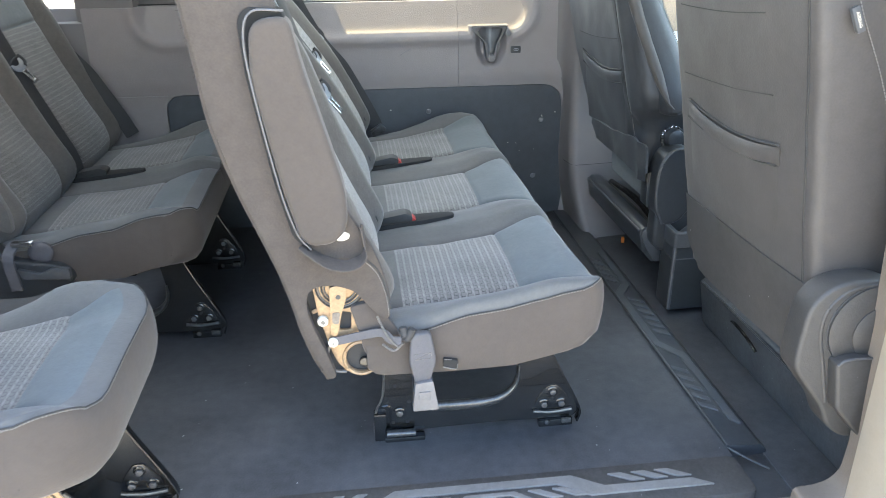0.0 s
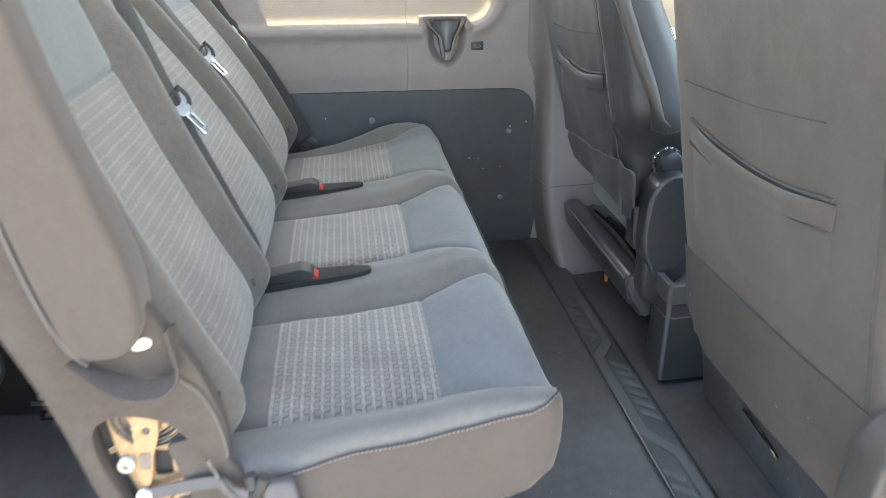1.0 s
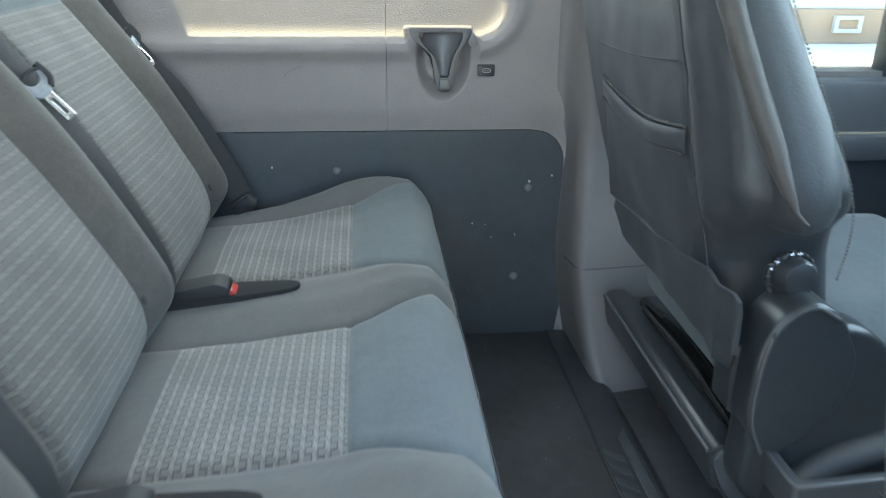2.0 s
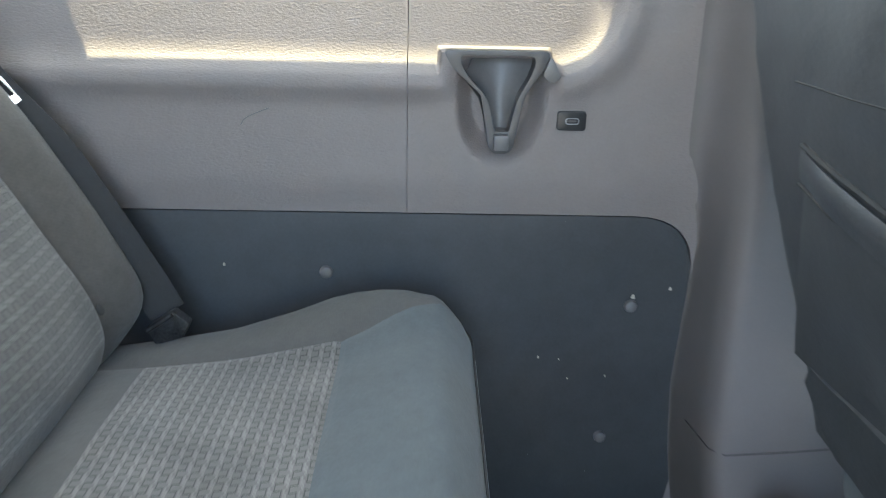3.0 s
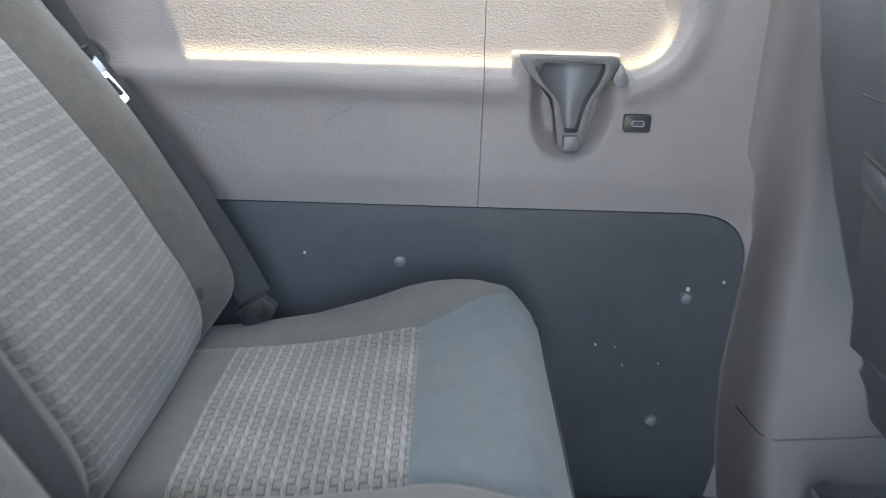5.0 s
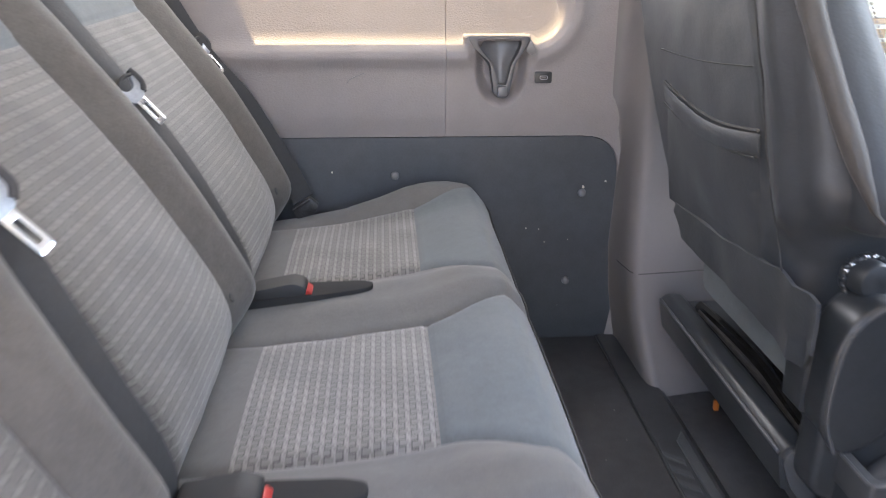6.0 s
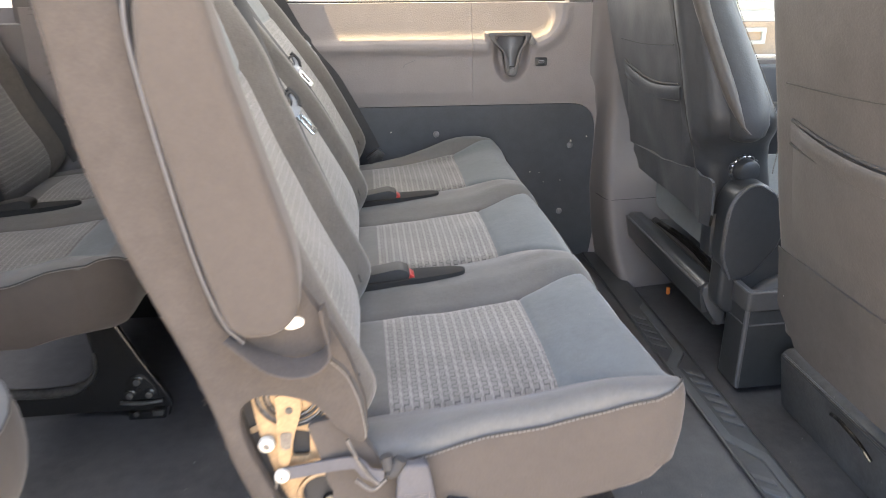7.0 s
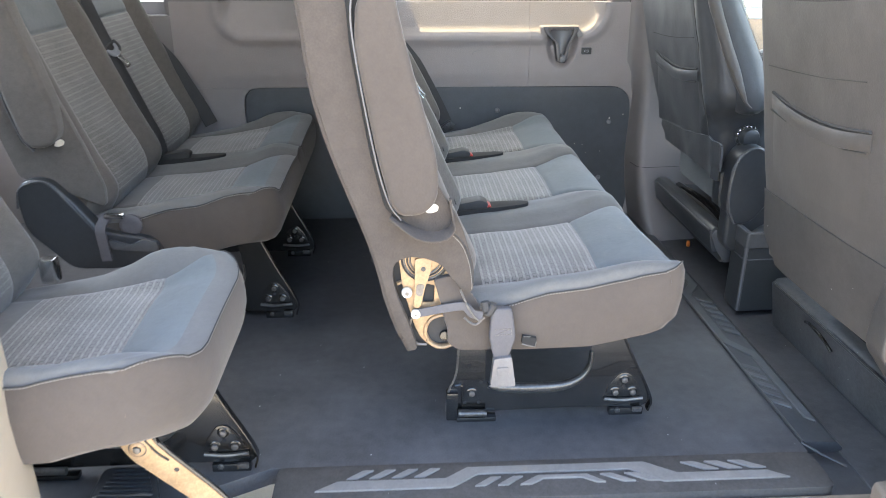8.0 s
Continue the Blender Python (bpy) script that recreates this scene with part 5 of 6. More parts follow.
part("shell_side", prism("y", rounded([(ROW + a, b) for a, b in ((-0.335, 0.985), (-0.309, 0.764), (-0.281, 0.658), (-0.226, 0.470), (-0.10, 0.42), (-0.034, 0.392), (-0.032, 0.440), (-0.062, 0.535), (-0.16, 0.80), (-0.20, 0.985))], 0.012, 3), 1.910, 1.93, 0.004), M_BOLSTER, bench_rear)

seat_single = thing("single_seat", (ROW, 1.31, 0), "single grey fabric rear seat on zinc and black legs", "seat", "passenger seats")
cushions(seat_single, ROW, 1.075, 1, corner=0.13, rise=0.022)
backrest(seat_single, ROW, 1.318)
leg_frame(seat_single, ROW, 1.386)
strut = part("strut", prism("y", rounded([(ROW + a, b) for a, b in ((0.205, 0.268), (0.262, 0.268), (0.275, 0.215), (0.385, 0.085), (0.400, 0.004), (0.345, 0.004), (0.316, 0.094), (0.229, 0.177), (0.212, 0.205))], 0.010, 4), 1.186, 1.191, 0.0012), M_ZINC, seat_single, "yellow zinc plated diagonal steel strut")
part("flange", tube([(ROW + 0.263, 1.184, 0.262), (ROW + 0.276, 1.184, 0.216), (ROW + 0.386, 1.184, 0.086), (ROW + 0.400, 1.184, 0.01)], 0.0045, 8, 4), M_STEEL, strut, "black steel strut edge")
# the crease's shade as a dark tube
part("crease", tube([(ROW + 0.245, 1.1855, 0.232), (ROW + 0.27, 1.1855, 0.195), (ROW + 0.288, 1.1855, 0.178)], 0.002, 6, 4), M_SEAMSHADE, strut)
for rr, mm, hh in ((0.021, M_ZINC, 0.003), (0.017, M_SEAMSHADE, 0.0035), (0.014, M_ZINC, 0.005), (0.007, M_BOLT, 0.009)):
    part("pivot", disc((ROW + 0.240, 1.186, 0.204), (0, -1, 0), rr, hh, 24, 0.4), mm, strut)
for hx, hz, rr in ((0.299, 0.158, 0.0045), (0.352, 0.078, 0.009)):
    part("hole", disc((ROW + hx, 1.186, hz), (0, -1, 0), rr, 0.0006, 14, 0.3), M_SEAMSHADE if rr < 0.006 else M_BOLT, strut)
part("foot", box(ROW + 0.33, ROW + 0.41, 1.175, 1.20, 0.0, 0.012, 0.003), M_STEEL, seat_single)
part("cross_tube", tube([(ROW + 0.30, 1.2, 0.25), (ROW + 0.30, 1.40, 0.25)], 0.018, 12), M_STEEL, seat_single)
part("belt_buckle", box(ROW - 0.02, ROW + 0.01, 1.50, 1.53, 0.37, 0.42, 0.004), M_CHROME, seat_single, "bright steel belt buckle end")
vent = thing("floor_vent", (-0.70, 1.33, 0), "black ribbed plastic floor vent under the seat", "floor vent")
part("body", prism("z", rounded([(-0.765, 1.275), (-0.628, 1.275), (-0.665, 1.378), (-0.768, 1.378)], 0.022, 4), 0.0, 0.022, 0.008, segments=3), M_BLACKP, vent)
for k in range(7):
    part("rib", box(-0.752 + 0.002 * k, -0.646 - 0.005 * k, 1.286 + 0.0125 * k, 1.292 + 0.0125 * k, 0.018, 0.026, 0.002), M_BLACKP, vent)


# ---- front seats ----
def front_seat(name, dx, dy, dz, label, wing_pad=False):
    """A cab seat seen from behind: padded back with a map pocket, flap, side wing and recliner cover."""
    T = Vector((dx, dy, dz))
    hide = M_VINYLDARK if wing_pad else M_VINYL
    seat = thing(name, Vector((0.95, 1.52, 0.0)) + Vector((dx, dy, 0)), label, "front seat", "front seats")
    def rear(z):
        return 0.630 + (0.9 - z) * 0.16

    def join_line(z):
        """The upright seam beside the pocket."""
        return np.interp(z, (0.49, 0.555, 0.67, 0.858, 1.1), (1.295, 1.323, 1.351, 1.392, 1.425))

    def dent(y, z):
        """Slack creases of the worn cover."""
        q = noise.noise(Vector((y * 7 + dy * 3, z * 9 - y * 5, 0.4))) * 0.0035
        if wing_pad:
            v = y - join_line(z)
            q += 0.0035 * bell(v, 0.010) + 0.007 * bell(v + 0.068, 0.016) - 0.006 * bell(v + 0.036, 0.022)
            q += 0.0045 * bell(v - 0.035 - 0.5 * (z - 0.62), 0.014) * smooth01((0.64 - z) / 0.06)
        return q + noise.noise(Vector((y * 16 + z * 9, z * 22 + dy, 2.2))) * (0.0020 if wing_pad else 0.0014)

    loops = []
    for z in list(np.linspace(0.405 if wing_pad else 0.30, 1.12, 66 if wing_pad else 42)):
        x = rear(z)
        th = 0.20 - 0.05 * smooth01((z - 0.6) / 0.5)
        y0, y1 = 1.255, np.interp(z, (0.30, 0.45, 0.60, 0.74, 0.90, 1.12), (1.776, 1.796, 1.812, 1.817, 1.826, 1.83))
        if wing_pad:
            th = np.interp(z, (0.30, 0.525, 0.635, 0.735, 0.865, 1.025, 1.12), (0.21, 0.195, 0.178, 0.150, 0.119, 0.095, 0.085))
            y1 = np.interp(z, (0.30, 0.495, 0.565, 0.665, 0.765, 1.0, 1.12), (1.66, 1.738, 1.778, 1.838, 1.878, 1.895, 1.90))
            y0 = np.interp(z, (0.30, 0.52, 0.60, 0.735, 0.865, 1.03, 1.12), (1.285, 1.28, 1.245, 1.285, 1.33, 1.365, 1.375))
        pull = 0.012 * smooth01((z - 0.95) / 0.17)
        y0, y1 = y0 + pull, y1 - pull
        sec = rounded([(x + 0.004, y0 + 0.004)] + [(x + 0.004 * abs(2 * k / 12 - 1) ** 2, y0 + (y1 - y0) * k / 12) for k in range(1, 12)] + [(x + 0.004, y1 - 0.004), (x + th, y1), (x + th + 0.02, y1 - 0.09), (x + th - 0.02, (y0 + y1) / 2), (x + th + 0.02, y0 + 0.09), (x + th, y0)], [0.035] + [0.01] * 11 + [0.026, 0.05, 0.05, 0.1, 0.05, 0.05], 5)
        if wing_pad:
            y0 += 0.025 - 0.055 * smooth01((z - 0.55) / 0.10)
            flat = y0 + 0.05
            sec = rounded([(x + 0.062, y0), (x + 0.022, y0 + 0.016), (x + 0.004, flat)] + [(x + 0.004 * abs(2 * k / 32 - 1) ** 2, flat + (y1 - flat) * k / 32) for k in range(1, 32)] + [(x + 0.004, y1 - 0.004), (x + th, y1), (x + th + 0.02, y1 - 0.09), (x + th - 0.02, (y0 + y1) / 2), (x + th + 0.012, y0 + 0.09), (x + th, y0 + 0.012)], [0.04, 0.03, 0.02] + [0.002] * 31 + [0.020, 0.05, 0.05, 0.1, 0.05, 0.04], 5)
        loops.append([Vector((a + (dent(b, z) if a < x + 0.03 else 0), b, z)) + T for a, b in sec])
    top = loops[-1]
    mid = sum(top, Vector()) / len(top)
    loops.append([mid + (p - mid) * 0.9 + Vector((0, 0, 0.025)) for p in top])
    back = part("backrest", rings(loops), hide, seat)

    def on_back(y, z, out=0.0):
        return Vector((rear(z) - out + dent(y, z), y, z)) + T

    # pocket: a stretched panel with a rolled, sagging lip
    def lip(y, up):
        t = (1.742 - y) / 0.376
        return 0.692 - 0.004 * t - 0.020 * math.sin(math.pi * t) + up
    rows = []
    for k in range(10):
        v = k / 9
        row = []
        for i in range(25):
            y = 1.742 - 0.376 * i / 24
            z = 0.470 + (lip(y, -0.018) - 0.470) * v
            row.append(on_back(y, z, -0.002 + 0.012 * math.sin(math.pi * i / 24) ** 0.7 * smooth01(v * 1.4)))
        rows.append(row)
    pocket = part("pocket", rings(rows, close=False), hide, seat)
    part("pocket_lip", rings([[on_back(1.744 - 0.380 * i / 24, lip(1.744 - 0.380 * i / 24, dz2), o + 0.006 * math.sin(math.pi * i / 24)) for dz2, o in ((dz3, o3 * min(1.0, 0.25 + i * 0.25, 0.25 + (24 - i) * 0.25)) for dz3, o3 in ((-0.034, 0.000), (-0.031, 0.005), (-0.018, 0.0075), (-0.006, 0.006), (0.000, 0.002), (-0.004, -0.004)))] for i in range(25)]), hide, pocket)
    # dark tube that paints the shade over the pocket's lip
    part("pocket_shade", tube([on_back(1.740 - 0.372 * i / 24, lip(1.740 - 0.372 * i / 24, 0.004), 0.001) for i in range(25)], 0.003, 6), M_SEAMSHADE, pocket)
    part("pocket_hem", tube([on_back(1.740 - 0.372 * i / 24, lip(1.740 - 0.372 * i / 24, -0.034), 0.005) for i in range(25)], 0.0016, 6), M_SEAMSHADE, pocket)
    if wing_pad:
        part("seam", tube([on_back(join_line(z), z, -0.0012) for z in np.linspace(0.47, 1.1, 60)], 0.0012, 6), M_SEAMSHADE, back)
    for ya, za, yb, zb in ((1.76, 0.752, 1.392, 0.776), (1.77, 0.895, 1.416, 0.913)):
        part("seam", tube([on_back(ya + (yb - ya) * i / 12, za + (zb - za) * i / 12 - 0.006 * math.sin(math.pi * i / 12), -0.0004) for i in range(13)], 0.0011, 6), M_SEAMSHADE, back)
    for yy in () if wing_pad else (1.286, 1.291):
        part("seam", tube([on_back(yy, z, -0.0026) for z in np.linspace(0.46, 1.1, 12)], 0.0008, 6), M_SEAMSHADE, back)
    # lower flap
    flap = []
    if wing_pad:
        # a short stiff flap hanging off the back's lower edge
        for k in range(13):
            v = k / 12
            row = []
            for i in range(21):
                y = 1.205 + 0.505 * i / 20
                low = np.interp(y, (1.205, 1.230, 1.382, 1.635, 1.71), (0.43, 0.395, 0.411, 0.416, 0.455))
                high = np.interp(y, (1.195, 1.305, 1.495, 1.71), (0.505, 0.51, 0.483, 0.472))
                z = low + (high - low) * v
                row.append(on_back(y, z, 0.007 * (1 - 0.8 * v) + 0.005 * noise.noise(Vector((y * 15, z * 12, 7.0)))))
            flap.append(row + [q + Vector((0.006, 0, 0)) for q in row[::-1]])
    left, right = 1.258, 1.788
    for k in range(0 if wing_pad else 9):
        z = 0.285 + 0.175 * k / 8
        trim = 0.06 * (1 - smooth01(k / 3.0))
        flap.append([on_back(left + trim + (right - left - 2 * trim) * i / 14, z, o) for i, o in [(i, -0.0025 + 0.0075 * math.sin(math.pi * i / 14) ** 0.5) for i in range(15)] + [(i, -0.004) for i in range(14, -1, -1)]])
    part("flap", rings(flap), M_FLAP if not wing_pad else hide, seat, "dark speckled lower seat back flap")
    if wing_pad:
        wing = []
        for z, xr, xf, y, fat in ((0.556, 0.785, 0.835, 2.150, 0.5), (0.563, 0.772, 0.842, 2.126, 0.8), (0.575, 0.764, 0.848, 2.112, 1), (0.60, 0.756, 0.854, 2.108, 1), (0.64, 0.746, 0.853, 2.120, 1), (0.70, 0.728, 0.838, 2.145, 1), (0.77, 0.707, 0.814, 2.174, 1), (0.84, 0.686, 0.785, 2.200, 1), (0.92, 0.663, 0.757, 2.222, 1), (1.0, 0.642, 0.733, 2.240, 1), (1.10, 0.615, 0.705, 2.255, 0.9)):
            sec = rounded([(xr, y + 0.075), (xr + 0.004, y + 0.024), (xr + 0.018, y + 0.004), (xr + 0.040, y), (xf - 0.030, y + 0.003), (xf - 0.004, y + 0.022), (xf, y + 0.075)], [0.002, 0.014, 0.010, 0.02, 0.02, 0.02, 0.002], 5)
            wing.append([(a + 0.0015 * noise.noise(Vector((a * 20, z * 14, 1.0))), b + 0.003 * noise.noise(Vector((a * 16, z * 16 + a * 9, 5.0))), z) for a, b in sec])
        pad = part("side_wing", rings(wing), hide, seat)
        roll = []
        for k in range(34):
            z = 0.585 + 0.50 * k / 33
            fat = 0.0165 * smooth01(0.25 + k / 9)
            cx = np.interp(z, (0.585, 0.60, 0.64, 0.70, 0.77, 0.84, 0.92, 1.0, 1.10), (0.792, 0.776, 0.760, 0.740, 0.718, 0.697, 0.674, 0.653, 0.626))
            cy = np.interp(z, (0.585, 0.60, 0.64, 0.70, 0.77, 0.84, 0.92, 1.0, 1.10), (2.108, 2.112, 2.126, 2.152, 2.181, 2.207, 2.229, 2.247, 2.262))
            roll.append([(cx + fat * math.cos(a) + 0.002 * noise.noise(Vector((a, z * 30, 2.0))), cy + fat * math.sin(a), z) for a in np.linspace(0, 2 * math.pi, 13)[:-1]])
        part("edge_roll", rings(roll), M_VINYL, pad, "worn brownish rolled edge of the wing")
        part("stitching", stitches(curve_points([(0.893, 2.172, 0.48), (0.888, 2.158, 0.54), (0.874, 2.150, 0.60), (0.846, 2.168, 0.68), (0.800, 2.212, 0.80), (0.765, 2.245, 0.90)], 10), 0.006, 0.004, 0.002), M_STITCH, seat, "seam stitching")
    way = curve_points([Vector((a, 1.2535, b)) + T for a, b in ((0.668, 1.00), (0.690, 0.935), (0.742, 0.837), (0.775, 0.76), (0.795, 0.68))], 14)
    if not wing_pad:
        part("stitching", stitches(way, 0.006, 0.004, 0.0015), M_STITCH, seat, "seam stitching")
    # cushion and its side
    cus = rings([[Vector((x, y, z)) + T for y, z in rounded([(1.265, 0.27), (1.76, 0.27), (1.775, 0.40), (1.70, 0.435), (1.33, 0.435), (1.25, 0.40)], 0.03, 4)] for x in (0.80, 0.95, 1.10, 1.22)] + [[Vector((1.25, y, z)) + T for y, z in rounded([(1.29, 0.29), (1.74, 0.29), (1.75, 0.38), (1.70, 0.41), (1.33, 0.41), (1.28, 0.38)], 0.03, 4)]])
    part("cushion", cus, M_FRONT if wing_pad else hide, seat)
    # recliner cover
    cov = rounded([(0.735, 0.24), (0.665, 0.33), (0.665, 0.37), (0.672, 0.45), (0.697, 0.482), (0.735, 0.497), (0.80, 0.495), (0.90, 0.45), (1.06, 0.36), (1.10, 0.20), (0.79, 0.17), (0.75, 0.20)], 0.022, 4) if not wing_pad else rounded([(0.742, 0.19), (0.742, 0.36), (0.765, 0.43), (0.815, 0.468), (0.885, 0.462), (0.95, 0.40), (1.06, 0.33), (1.10, 0.22), (0.90, 0.17)], 0.04, 5)
    bmc = prism("y", cov, 1.205, 1.262, 0.012, segments=3)
    bmesh.ops.translate(bmc, verts=bmc.verts, vec=T)
    cover = part("recliner_cover", bmc, M_COVER if not wing_pad else M_BLACKP, seat, "moulded plastic recliner cover")
    return seat, T, cover


pass_seat, T1, cover1 = front_seat("front_seat", 0.0, 0.0, 0.0, "dark grey front passenger seat with sagging map pocket")
part("disc", disc((0.795, 1.206, 0.405), (0, -1, 0), 0.082, 0.010, 48, 0.35), M_COVER, cover1)
part("disc_face", disc((0.806, 1.197, 0.398), (0, -1, 0), 0.052, 0.007, 40, 0.5), M_COVER, cover1)
part("disc_groove", tube([(0.795 + 0.083 * math.cos(a), 1.2045, 0.405 + 0.083 * math.sin(a)) for a in np.linspace(0.6, 5.0, 36)], 0.0016, 6), M_SEAMSHADE, cover1)
part("rim", tube([(0.738, 1.206, 0.255), (0.716, 1.206, 0.34), (0.701, 1.206, 0.40), (0.706, 1.206, 0.445), (0.735, 1.206, 0.476), (0.78, 1.206, 0.487), (0.84, 1.206, 0.478)], 0.004, 10, 8), M_COVER, cover1)
part("step_block", prism("y", rounded([(0.742, 0.258), (0.724, 0.352), (0.756, 0.362), (0.93, 0.350), (0.93, 0.19), (0.80, 0.19)], 0.010, 4), 1.178, 1.215, 0.007, segments=3), M_COVER, cover1)
part("block_edge", tube([(0.726, 1.1775, 0.350), (0.757, 1.1775, 0.361), (0.92, 1.1775, 0.350)], 0.0022, 8, 4), M_DARKP, cover1)
# airbag tag
tag = part("airbag_tag", prism("y", rounded([(0.662, 0.936), (0.674, 0.941), (0.692, 0.904), (0.680, 0.899)], 0.002, 2), 1.236, 1.2445, 0.001), M_DARKP, pass_seat, "black airbag tag")
fc = bpy.data.curves.new("airbag_text", "FONT")
fc.body, fc.size, fc.extrude, fc.align_x, fc.align_y = "AIRBAG", 0.0074, 0.0002, "CENTER", "CENTER"
tmp = bpy.data.objects.new("airbag_text", fc)
scene.collection.objects.link(tmp)
me = bpy.data.meshes.new_from_object(tmp)
bpy.data.objects.remove(tmp)
bmt = bmesh.new()
bmt.from_mesh(me)
bmesh.ops.transform(bmt, matrix=Matrix.Translation((0.677, 1.2355, 0.920)) @ Matrix.Rotation(radians(64), 4, "Y") @ Matrix.Rotation(radians(90), 4, "X"), verts=bmt.verts)
part("airbag_text", bmt, M_WHITE, tag, "white airbag lettering", smooth=False)

pass_base = thing("seat_base", (1.1, 1.6, 0), "black steel front seat base box with scuffs", "seat base")
part("body", prism("y", rounded([(0.90, -0.02), (0.875, 0.115), (0.89, 0.13), (1.35, 0.13), (1.35, -0.02)], 0.008, 3), 1.22, 1.99, 0.003), M_LIP, pass_base)
part("top_lip", tube([(0.876, 1.23, 0.118), (0.876, 1.58, 0.118), (0.876, 1.98, 0.118)], 0.006, 10), M_DARKP, pass_base)
part("lip_edge", tube([(0.8715, 1.30, 0.1225), (0.8715, 1.64, 0.1225), (0.8715, 1.97, 0.1225)], 0.0022, 8), M_STEELBRIGHT, pass_base, "edge of the lip worn to bare steel")
part("catch", tube([(0.868, 1.78, 0.10), (0.858, 1.74, 0.112), (0.858, 1.68, 0.106), (0.868, 1.65, 0.085)], 0.004, 8, 5), M_STEEL, pass_base, "worn steel catch")
part("column", box(0.92, 1.25, 1.3, 1.74, 0.12, 0.30, 0.01), M_STEEL, pass_base)
part("end_cap", box(0.88, 1.2, 1.10, 1.23, -0.02, 0.20, 0.02, 3), M_BLACKP, pass_base)

drv_seat, T2, cover2 = front_seat("front_seat", 0.030, 0.905, -0.025, "dark grey driver seat with sagging map pocket", wing_pad=True)

drv_base = thing("seat_base", (0.95, 2.4, 0), "black plastic driver seat base with side storage tray", "seat base")
part("rear_rail", prism("y", rounded([(0.766, 0.138), (0.752, 0.204), (0.766, 0.219), (0.802, 0.216), (0.815, 0.138)], 0.008, 4), 2.165, 2.690, 0.003), M_BLACKP, drv_base)
# pale tube that paints the highlight on the rail's edge
part("rail_highlight", tube([(0.7535, 2.17, 0.2065), (0.7535, 2.40, 0.2065), (0.7535, 2.685, 0.2065)], 0.0035, 8), M_STRIPGREY, drv_base, "pale highlight along the rail's edge")
part("end_bracket", prism("y", rounded([(0.756, 0.196), (0.768, 0.214), (0.812, 0.212), (0.822, 0.130), (0.812, 0.100), (0.775, 0.150)], 0.012, 4), 2.158, 2.172, 0.003), M_DARKP, drv_base, "scuffed curved bracket on the rail's end")
part("deck", box(0.80, 1.25, 2.17, 2.74, 0.10, 0.175, 0.006), M_DARKP, drv_base)
part("mechanism", tube([(0.84, 2.25, 0.19), (0.85, 2.45, 0.20), (0.84, 2.68, 0.19)], 0.012, 8, 4), M_STEEL, drv_base)
part("tray", prism("z", rounded([(0.806, 2.036), (1.15, 2.055), (1.15, 2.150), (0.806, 2.138)], 0.010, 4), 0.200, 0.246, 0.005, holes=(rounded([(0.822, 2.050), (1.12, 2.068), (1.12, 2.14), (0.822, 2.128)], 0.010, 4),), segments=3), M_DARKP, drv_base, "dark plastic tray rim")
part("tray_body", prism("z", rounded([(0.810, 2.040), (1.15, 2.058), (1.15, 2.150), (0.810, 2.136)], 0.010, 4), 0.0, 0.198, 0.004), M_BLACKP, drv_base)
# pale tubes paint the highlights on the tray's joint, corner and rim
part("tray_seam", tube([(0.8092, 2.134, 0.164), (0.8092, 2.050, 0.164), (0.820, 2.0392, 0.164), (1.14, 2.0565, 0.164)], 0.0018, 6), M_STRIPGREY, drv_base, "joint round the tray, its highlight coloured pale")
part("tray_corner_highlight", tube([(0.8135, 2.0435, 0.004), (0.8125, 2.0425, 0.242)], 0.0055, 10), M_STRIPGREY, drv_base, "pale highlight on the tray's corner")
part("tray_rim_highlight", tube([(0.8075, 2.132, 0.2445), (0.8075, 2.046, 0.2445), (0.8125, 2.0385, 0.2445), (0.83, 2.039, 0.2445), (1.12, 2.055, 0.2445)], 0.003, 8), M_STRIPGREY, drv_base, "pale highlight along the tray's rim")
part("tray_roll", tube([(0.85, 2.095, 0.20), (0.90, 2.10, 0.232), (1.0, 2.105, 0.258), (1.1, 2.105, 0.25)], 0.022, 12, 5), M_DARKP, drv_base)
part("slide", tube([(0.832, 2.18, 0.186), (0.836, 2.40, 0.190), (0.834, 2.66, 0.188)], 0.007, 8, 4), M_STEELBRIGHT, drv_base, "worn steel slide behind the rail")
part("bolt", disc((0.805, 2.185, 0.214), (0, 0, 1), 0.014, 0.008, 10, 0.4), M_BOLT, drv_base, "rusty mounting bolt")
part("recliner_cover", prism("y", rounded([(0.790, 0.245), (0.762, 0.30), (0.762, 0.41), (0.785, 0.462), (0.825, 0.482), (0.868, 0.462), (0.905, 0.39), (0.90, 0.33), (0.84, 0.25)], 0.025, 5), 2.105, 2.175, 0.007, segments=3), M_BLACKP, drv_base, "black rounded recliner cover")
part("cover_rim", tube([(0.792, 2.104, 0.25), (0.770, 2.104, 0.31), (0.772, 2.104, 0.41), (0.792, 2.104, 0.455), (0.826, 2.104, 0.473), (0.862, 2.104, 0.455)], 0.003, 8, 6), M_DARKP, drv_base)
part("hinge_plate", prism("y", rounded([(0.758, 0.29), (0.752, 0.39), (0.775, 0.40), (0.785, 0.28)], 0.005, 3), 2.15, 2.20, 0.003), M_BLACKP, drv_base)
knob = part("lumbar_knob", disc((0.822, 2.176, 0.490), (0.1, -1, 0.05), 0.027, 0.034, 28, 0.25), M_BLACKP, drv_base, "black lumbar adjuster knob")
part("knob_ring", tube([(0.822 + 0.028 * math.cos(a), 2.172, 0.490 + 0.028 * math.sin(a)) for a in np.linspace(0, 2 * math.pi, 29)], 0.006, 10), M_BLACKP, knob)
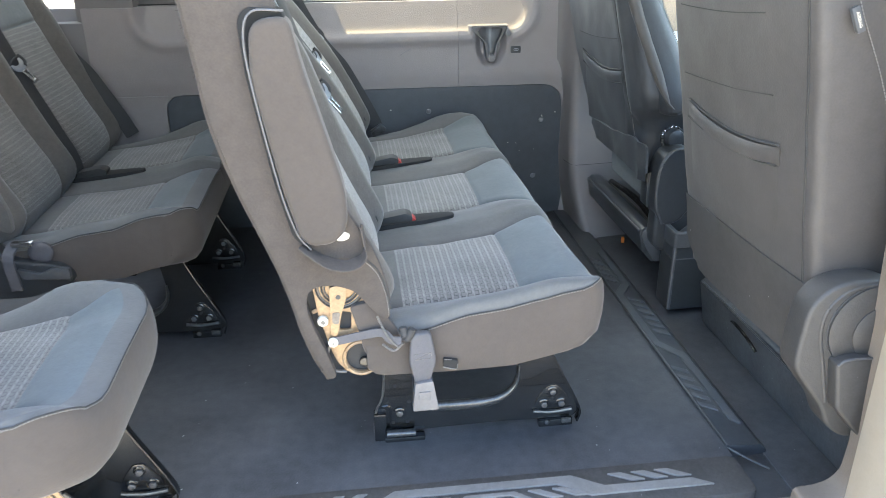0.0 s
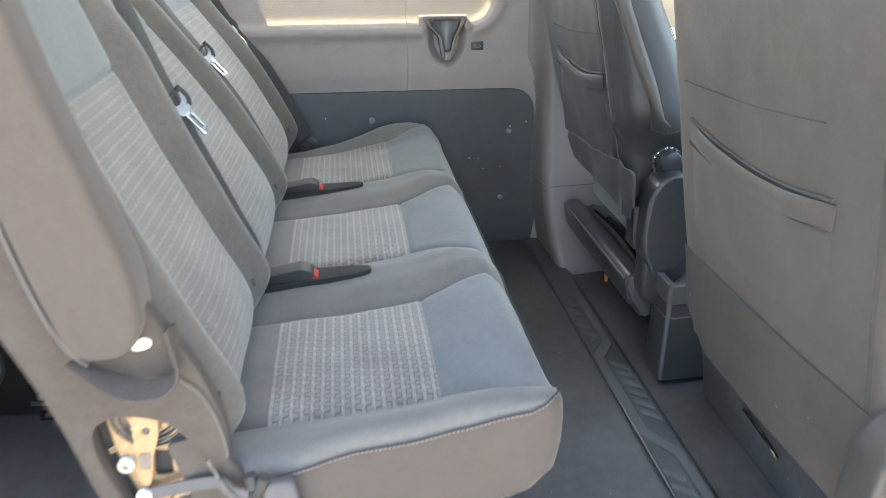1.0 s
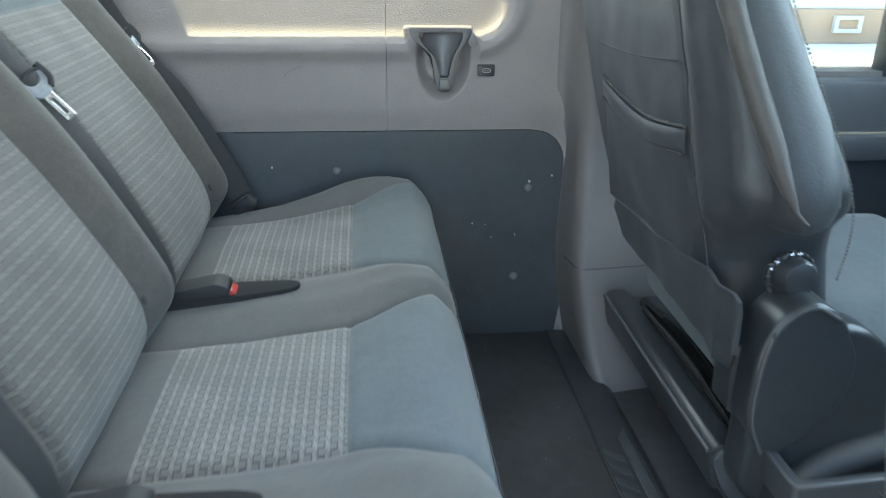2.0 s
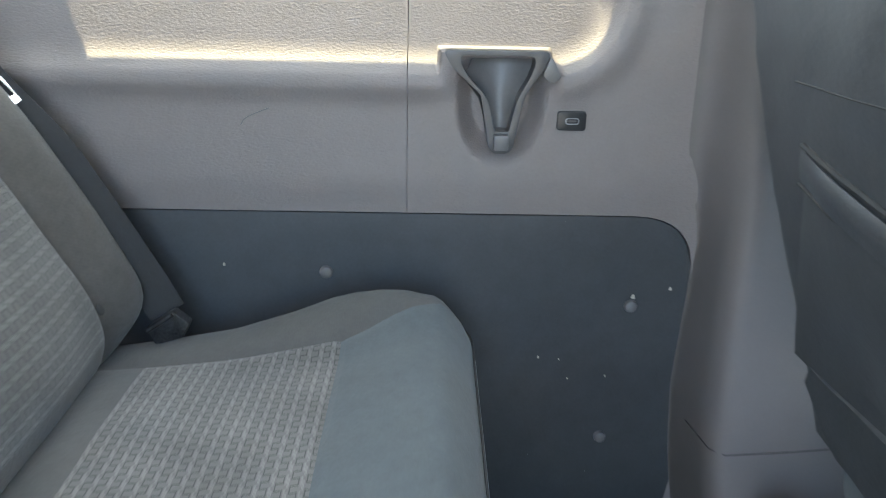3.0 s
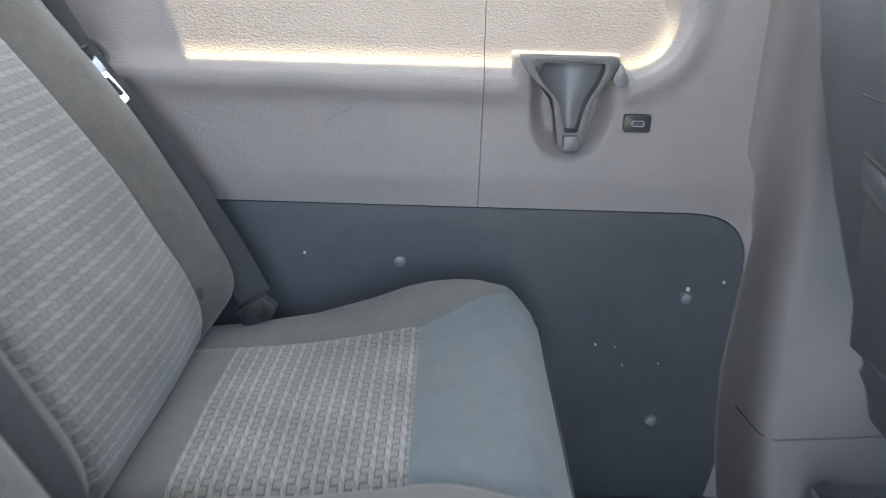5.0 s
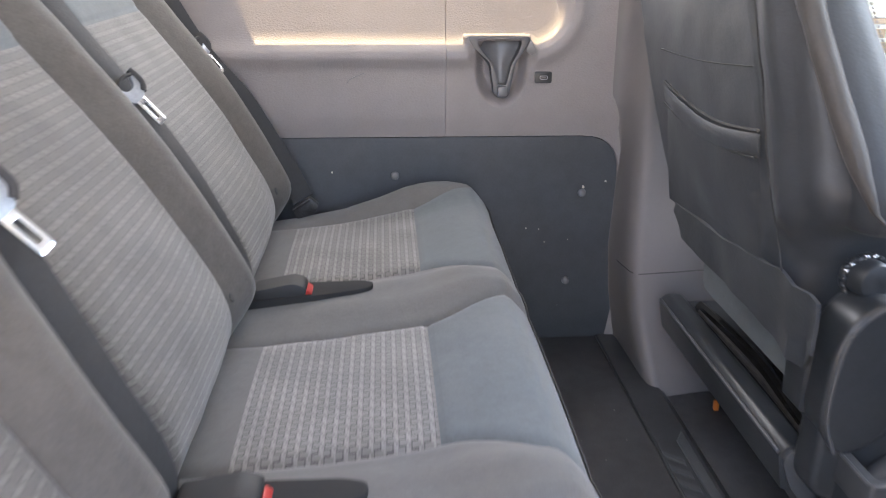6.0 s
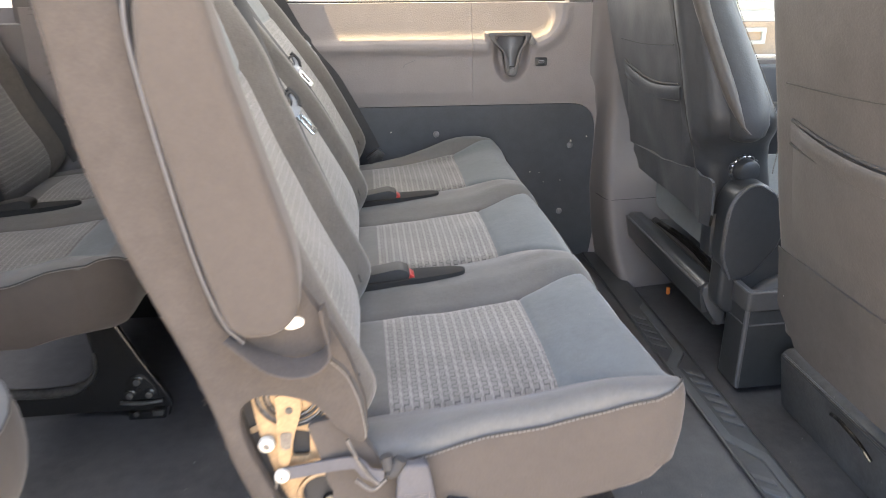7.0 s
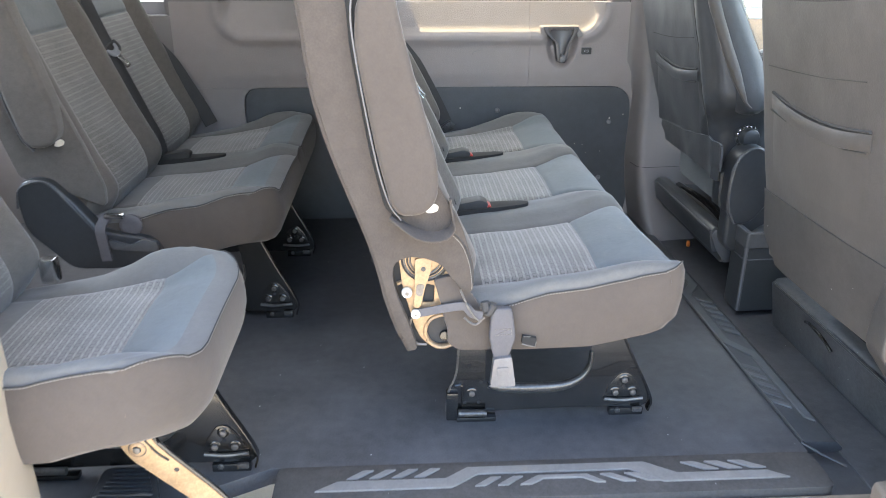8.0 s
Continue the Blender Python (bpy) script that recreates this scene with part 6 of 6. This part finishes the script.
for k in range(18):
    a = 2 * math.pi * k / 18
    # four upper teeth in chrome paint the glint on the black ring
    part("knob_tooth", disc((0.822 + 0.0315 * math.cos(a), 2.168, 0.490 + 0.0315 * math.sin(a)), (0, -1, 0), 0.0036, 0.006, 8, 0.5), M_CHROME if k in (4, 5, 7, 8) else M_BLACKP, knob)

# ---- cab beyond the seats ----
dash = thing("dashboard", (1.95, 2.0, 0.6), "dark blue-grey dashboard under the windscreen", "dashboard")
part("top", rings([[(1.62, y, 0.45), (1.60, y, 0.66), (1.64, y, 0.735), (1.80, y, 0.77), (2.2, y, 0.79), (2.25, y, 0.4)] for y in (1.1, 1.6, 2.1, 2.88)]), M_DASH, dash)
part("column", box(1.75, 2.2, 1.1, 2.88, -0.02, 0.45, 0.02), M_BLACKP, dash)
single("door_cab", join(box(0.94, 1.9, 2.90, 2.968, -0.02, 0.61, 0.012), box(1.0, 1.7, 2.84, 2.91, 0.44, 0.50, 0.015), box(1.46, 1.51, 2.965, 3.02, 0.60, 1.36, 0.01)), M_DASH, "dark cab door trim with armrest", "door", "structure")
win3 = thing("window_3", (1.4, 3.0, 0.76), "clear cab door window", "window", kind="structure")
part("pane", box(0.80, 2.0, 3.022, 3.027, 0.62, 1.36, 0.0), G_CLEAR, win3)
win4 = thing("window_4", (2.1, 2.0, 1.1), "clear sloping windscreen", "window", kind="structure")
part("pane", prism("y", [(2.28, 0.78), (2.286, 0.784), (1.756, 1.764), (1.75, 1.76)], 1.0, 3.04, 0.0), G_CLEAR, win4)
single("wall_front", box(2.25, 2.31, 0.98, 3.06, -0.3, 0.78, 0.0), M_DASH, "dark bulkhead below the windscreen", "wall", "structure")

# ---- outside ----
single("ground", prism("z", [(-60, -60), (60, -60), (60, 60), (-60, 60)], -0.75, -0.66, 0.0), M_GROUND, "pale sunlit concrete yard", "ground", "structure")
house = thing("building", (10, 14, -0.66), "pale plastered building with a tan base across the yard", "building")
part("wall", box(-4, 22, 13, 18, -0.66, 4.5, 0.02), M_WALLOUT, house)
part("plinth", box(-4.05, 22.05, 12.9, 13.02, -0.66, -0.14, 0.02), M_BRICK, house)
for k in range(5):
    part("cladding_board", box(-4.05, 22.05, 12.94, 12.99, -0.06 + 0.13 * k, 0.03 + 0.13 * k, 0.012), M_WHITE if k % 2 else M_WALLOUT, house)
for x in (6.2, 7.6, 9.0):
    w = part("window", box(x, x + 0.34, 12.86, 13.0, -0.44, -0.28, 0.01), M_BRICK, house, "small brown window near the ground")
    part("frame", prism("y", [(x - 0.06, -0.49), (x + 0.40, -0.49), (x + 0.40, -0.23), (x - 0.06, -0.23)], 12.82, 12.9, 0.01, holes=([(x + 0.01, -0.43), (x + 0.33, -0.43), (x + 0.33, -0.29), (x + 0.01, -0.29)],)), M_WHITE, w, "white window frame")
for k in range(6):
    w = part("window", box(-2 + 4 * k, -0.4 + 4 * k, 12.93, 13.05, 0.9, 2.3, 0.03), M_BLACKP, house)
    part("frame", box(-2.1 + 4 * k, -0.3 + 4 * k, 12.9, 12.96, 0.8, 0.9, 0.01), M_WHITE, w)
part("roof", prism("x", [(12.6, 4.4), (18.4, 4.4), (15.5, 6.2)], -4.5, 22.5, 0.03), M_BRICK, house)
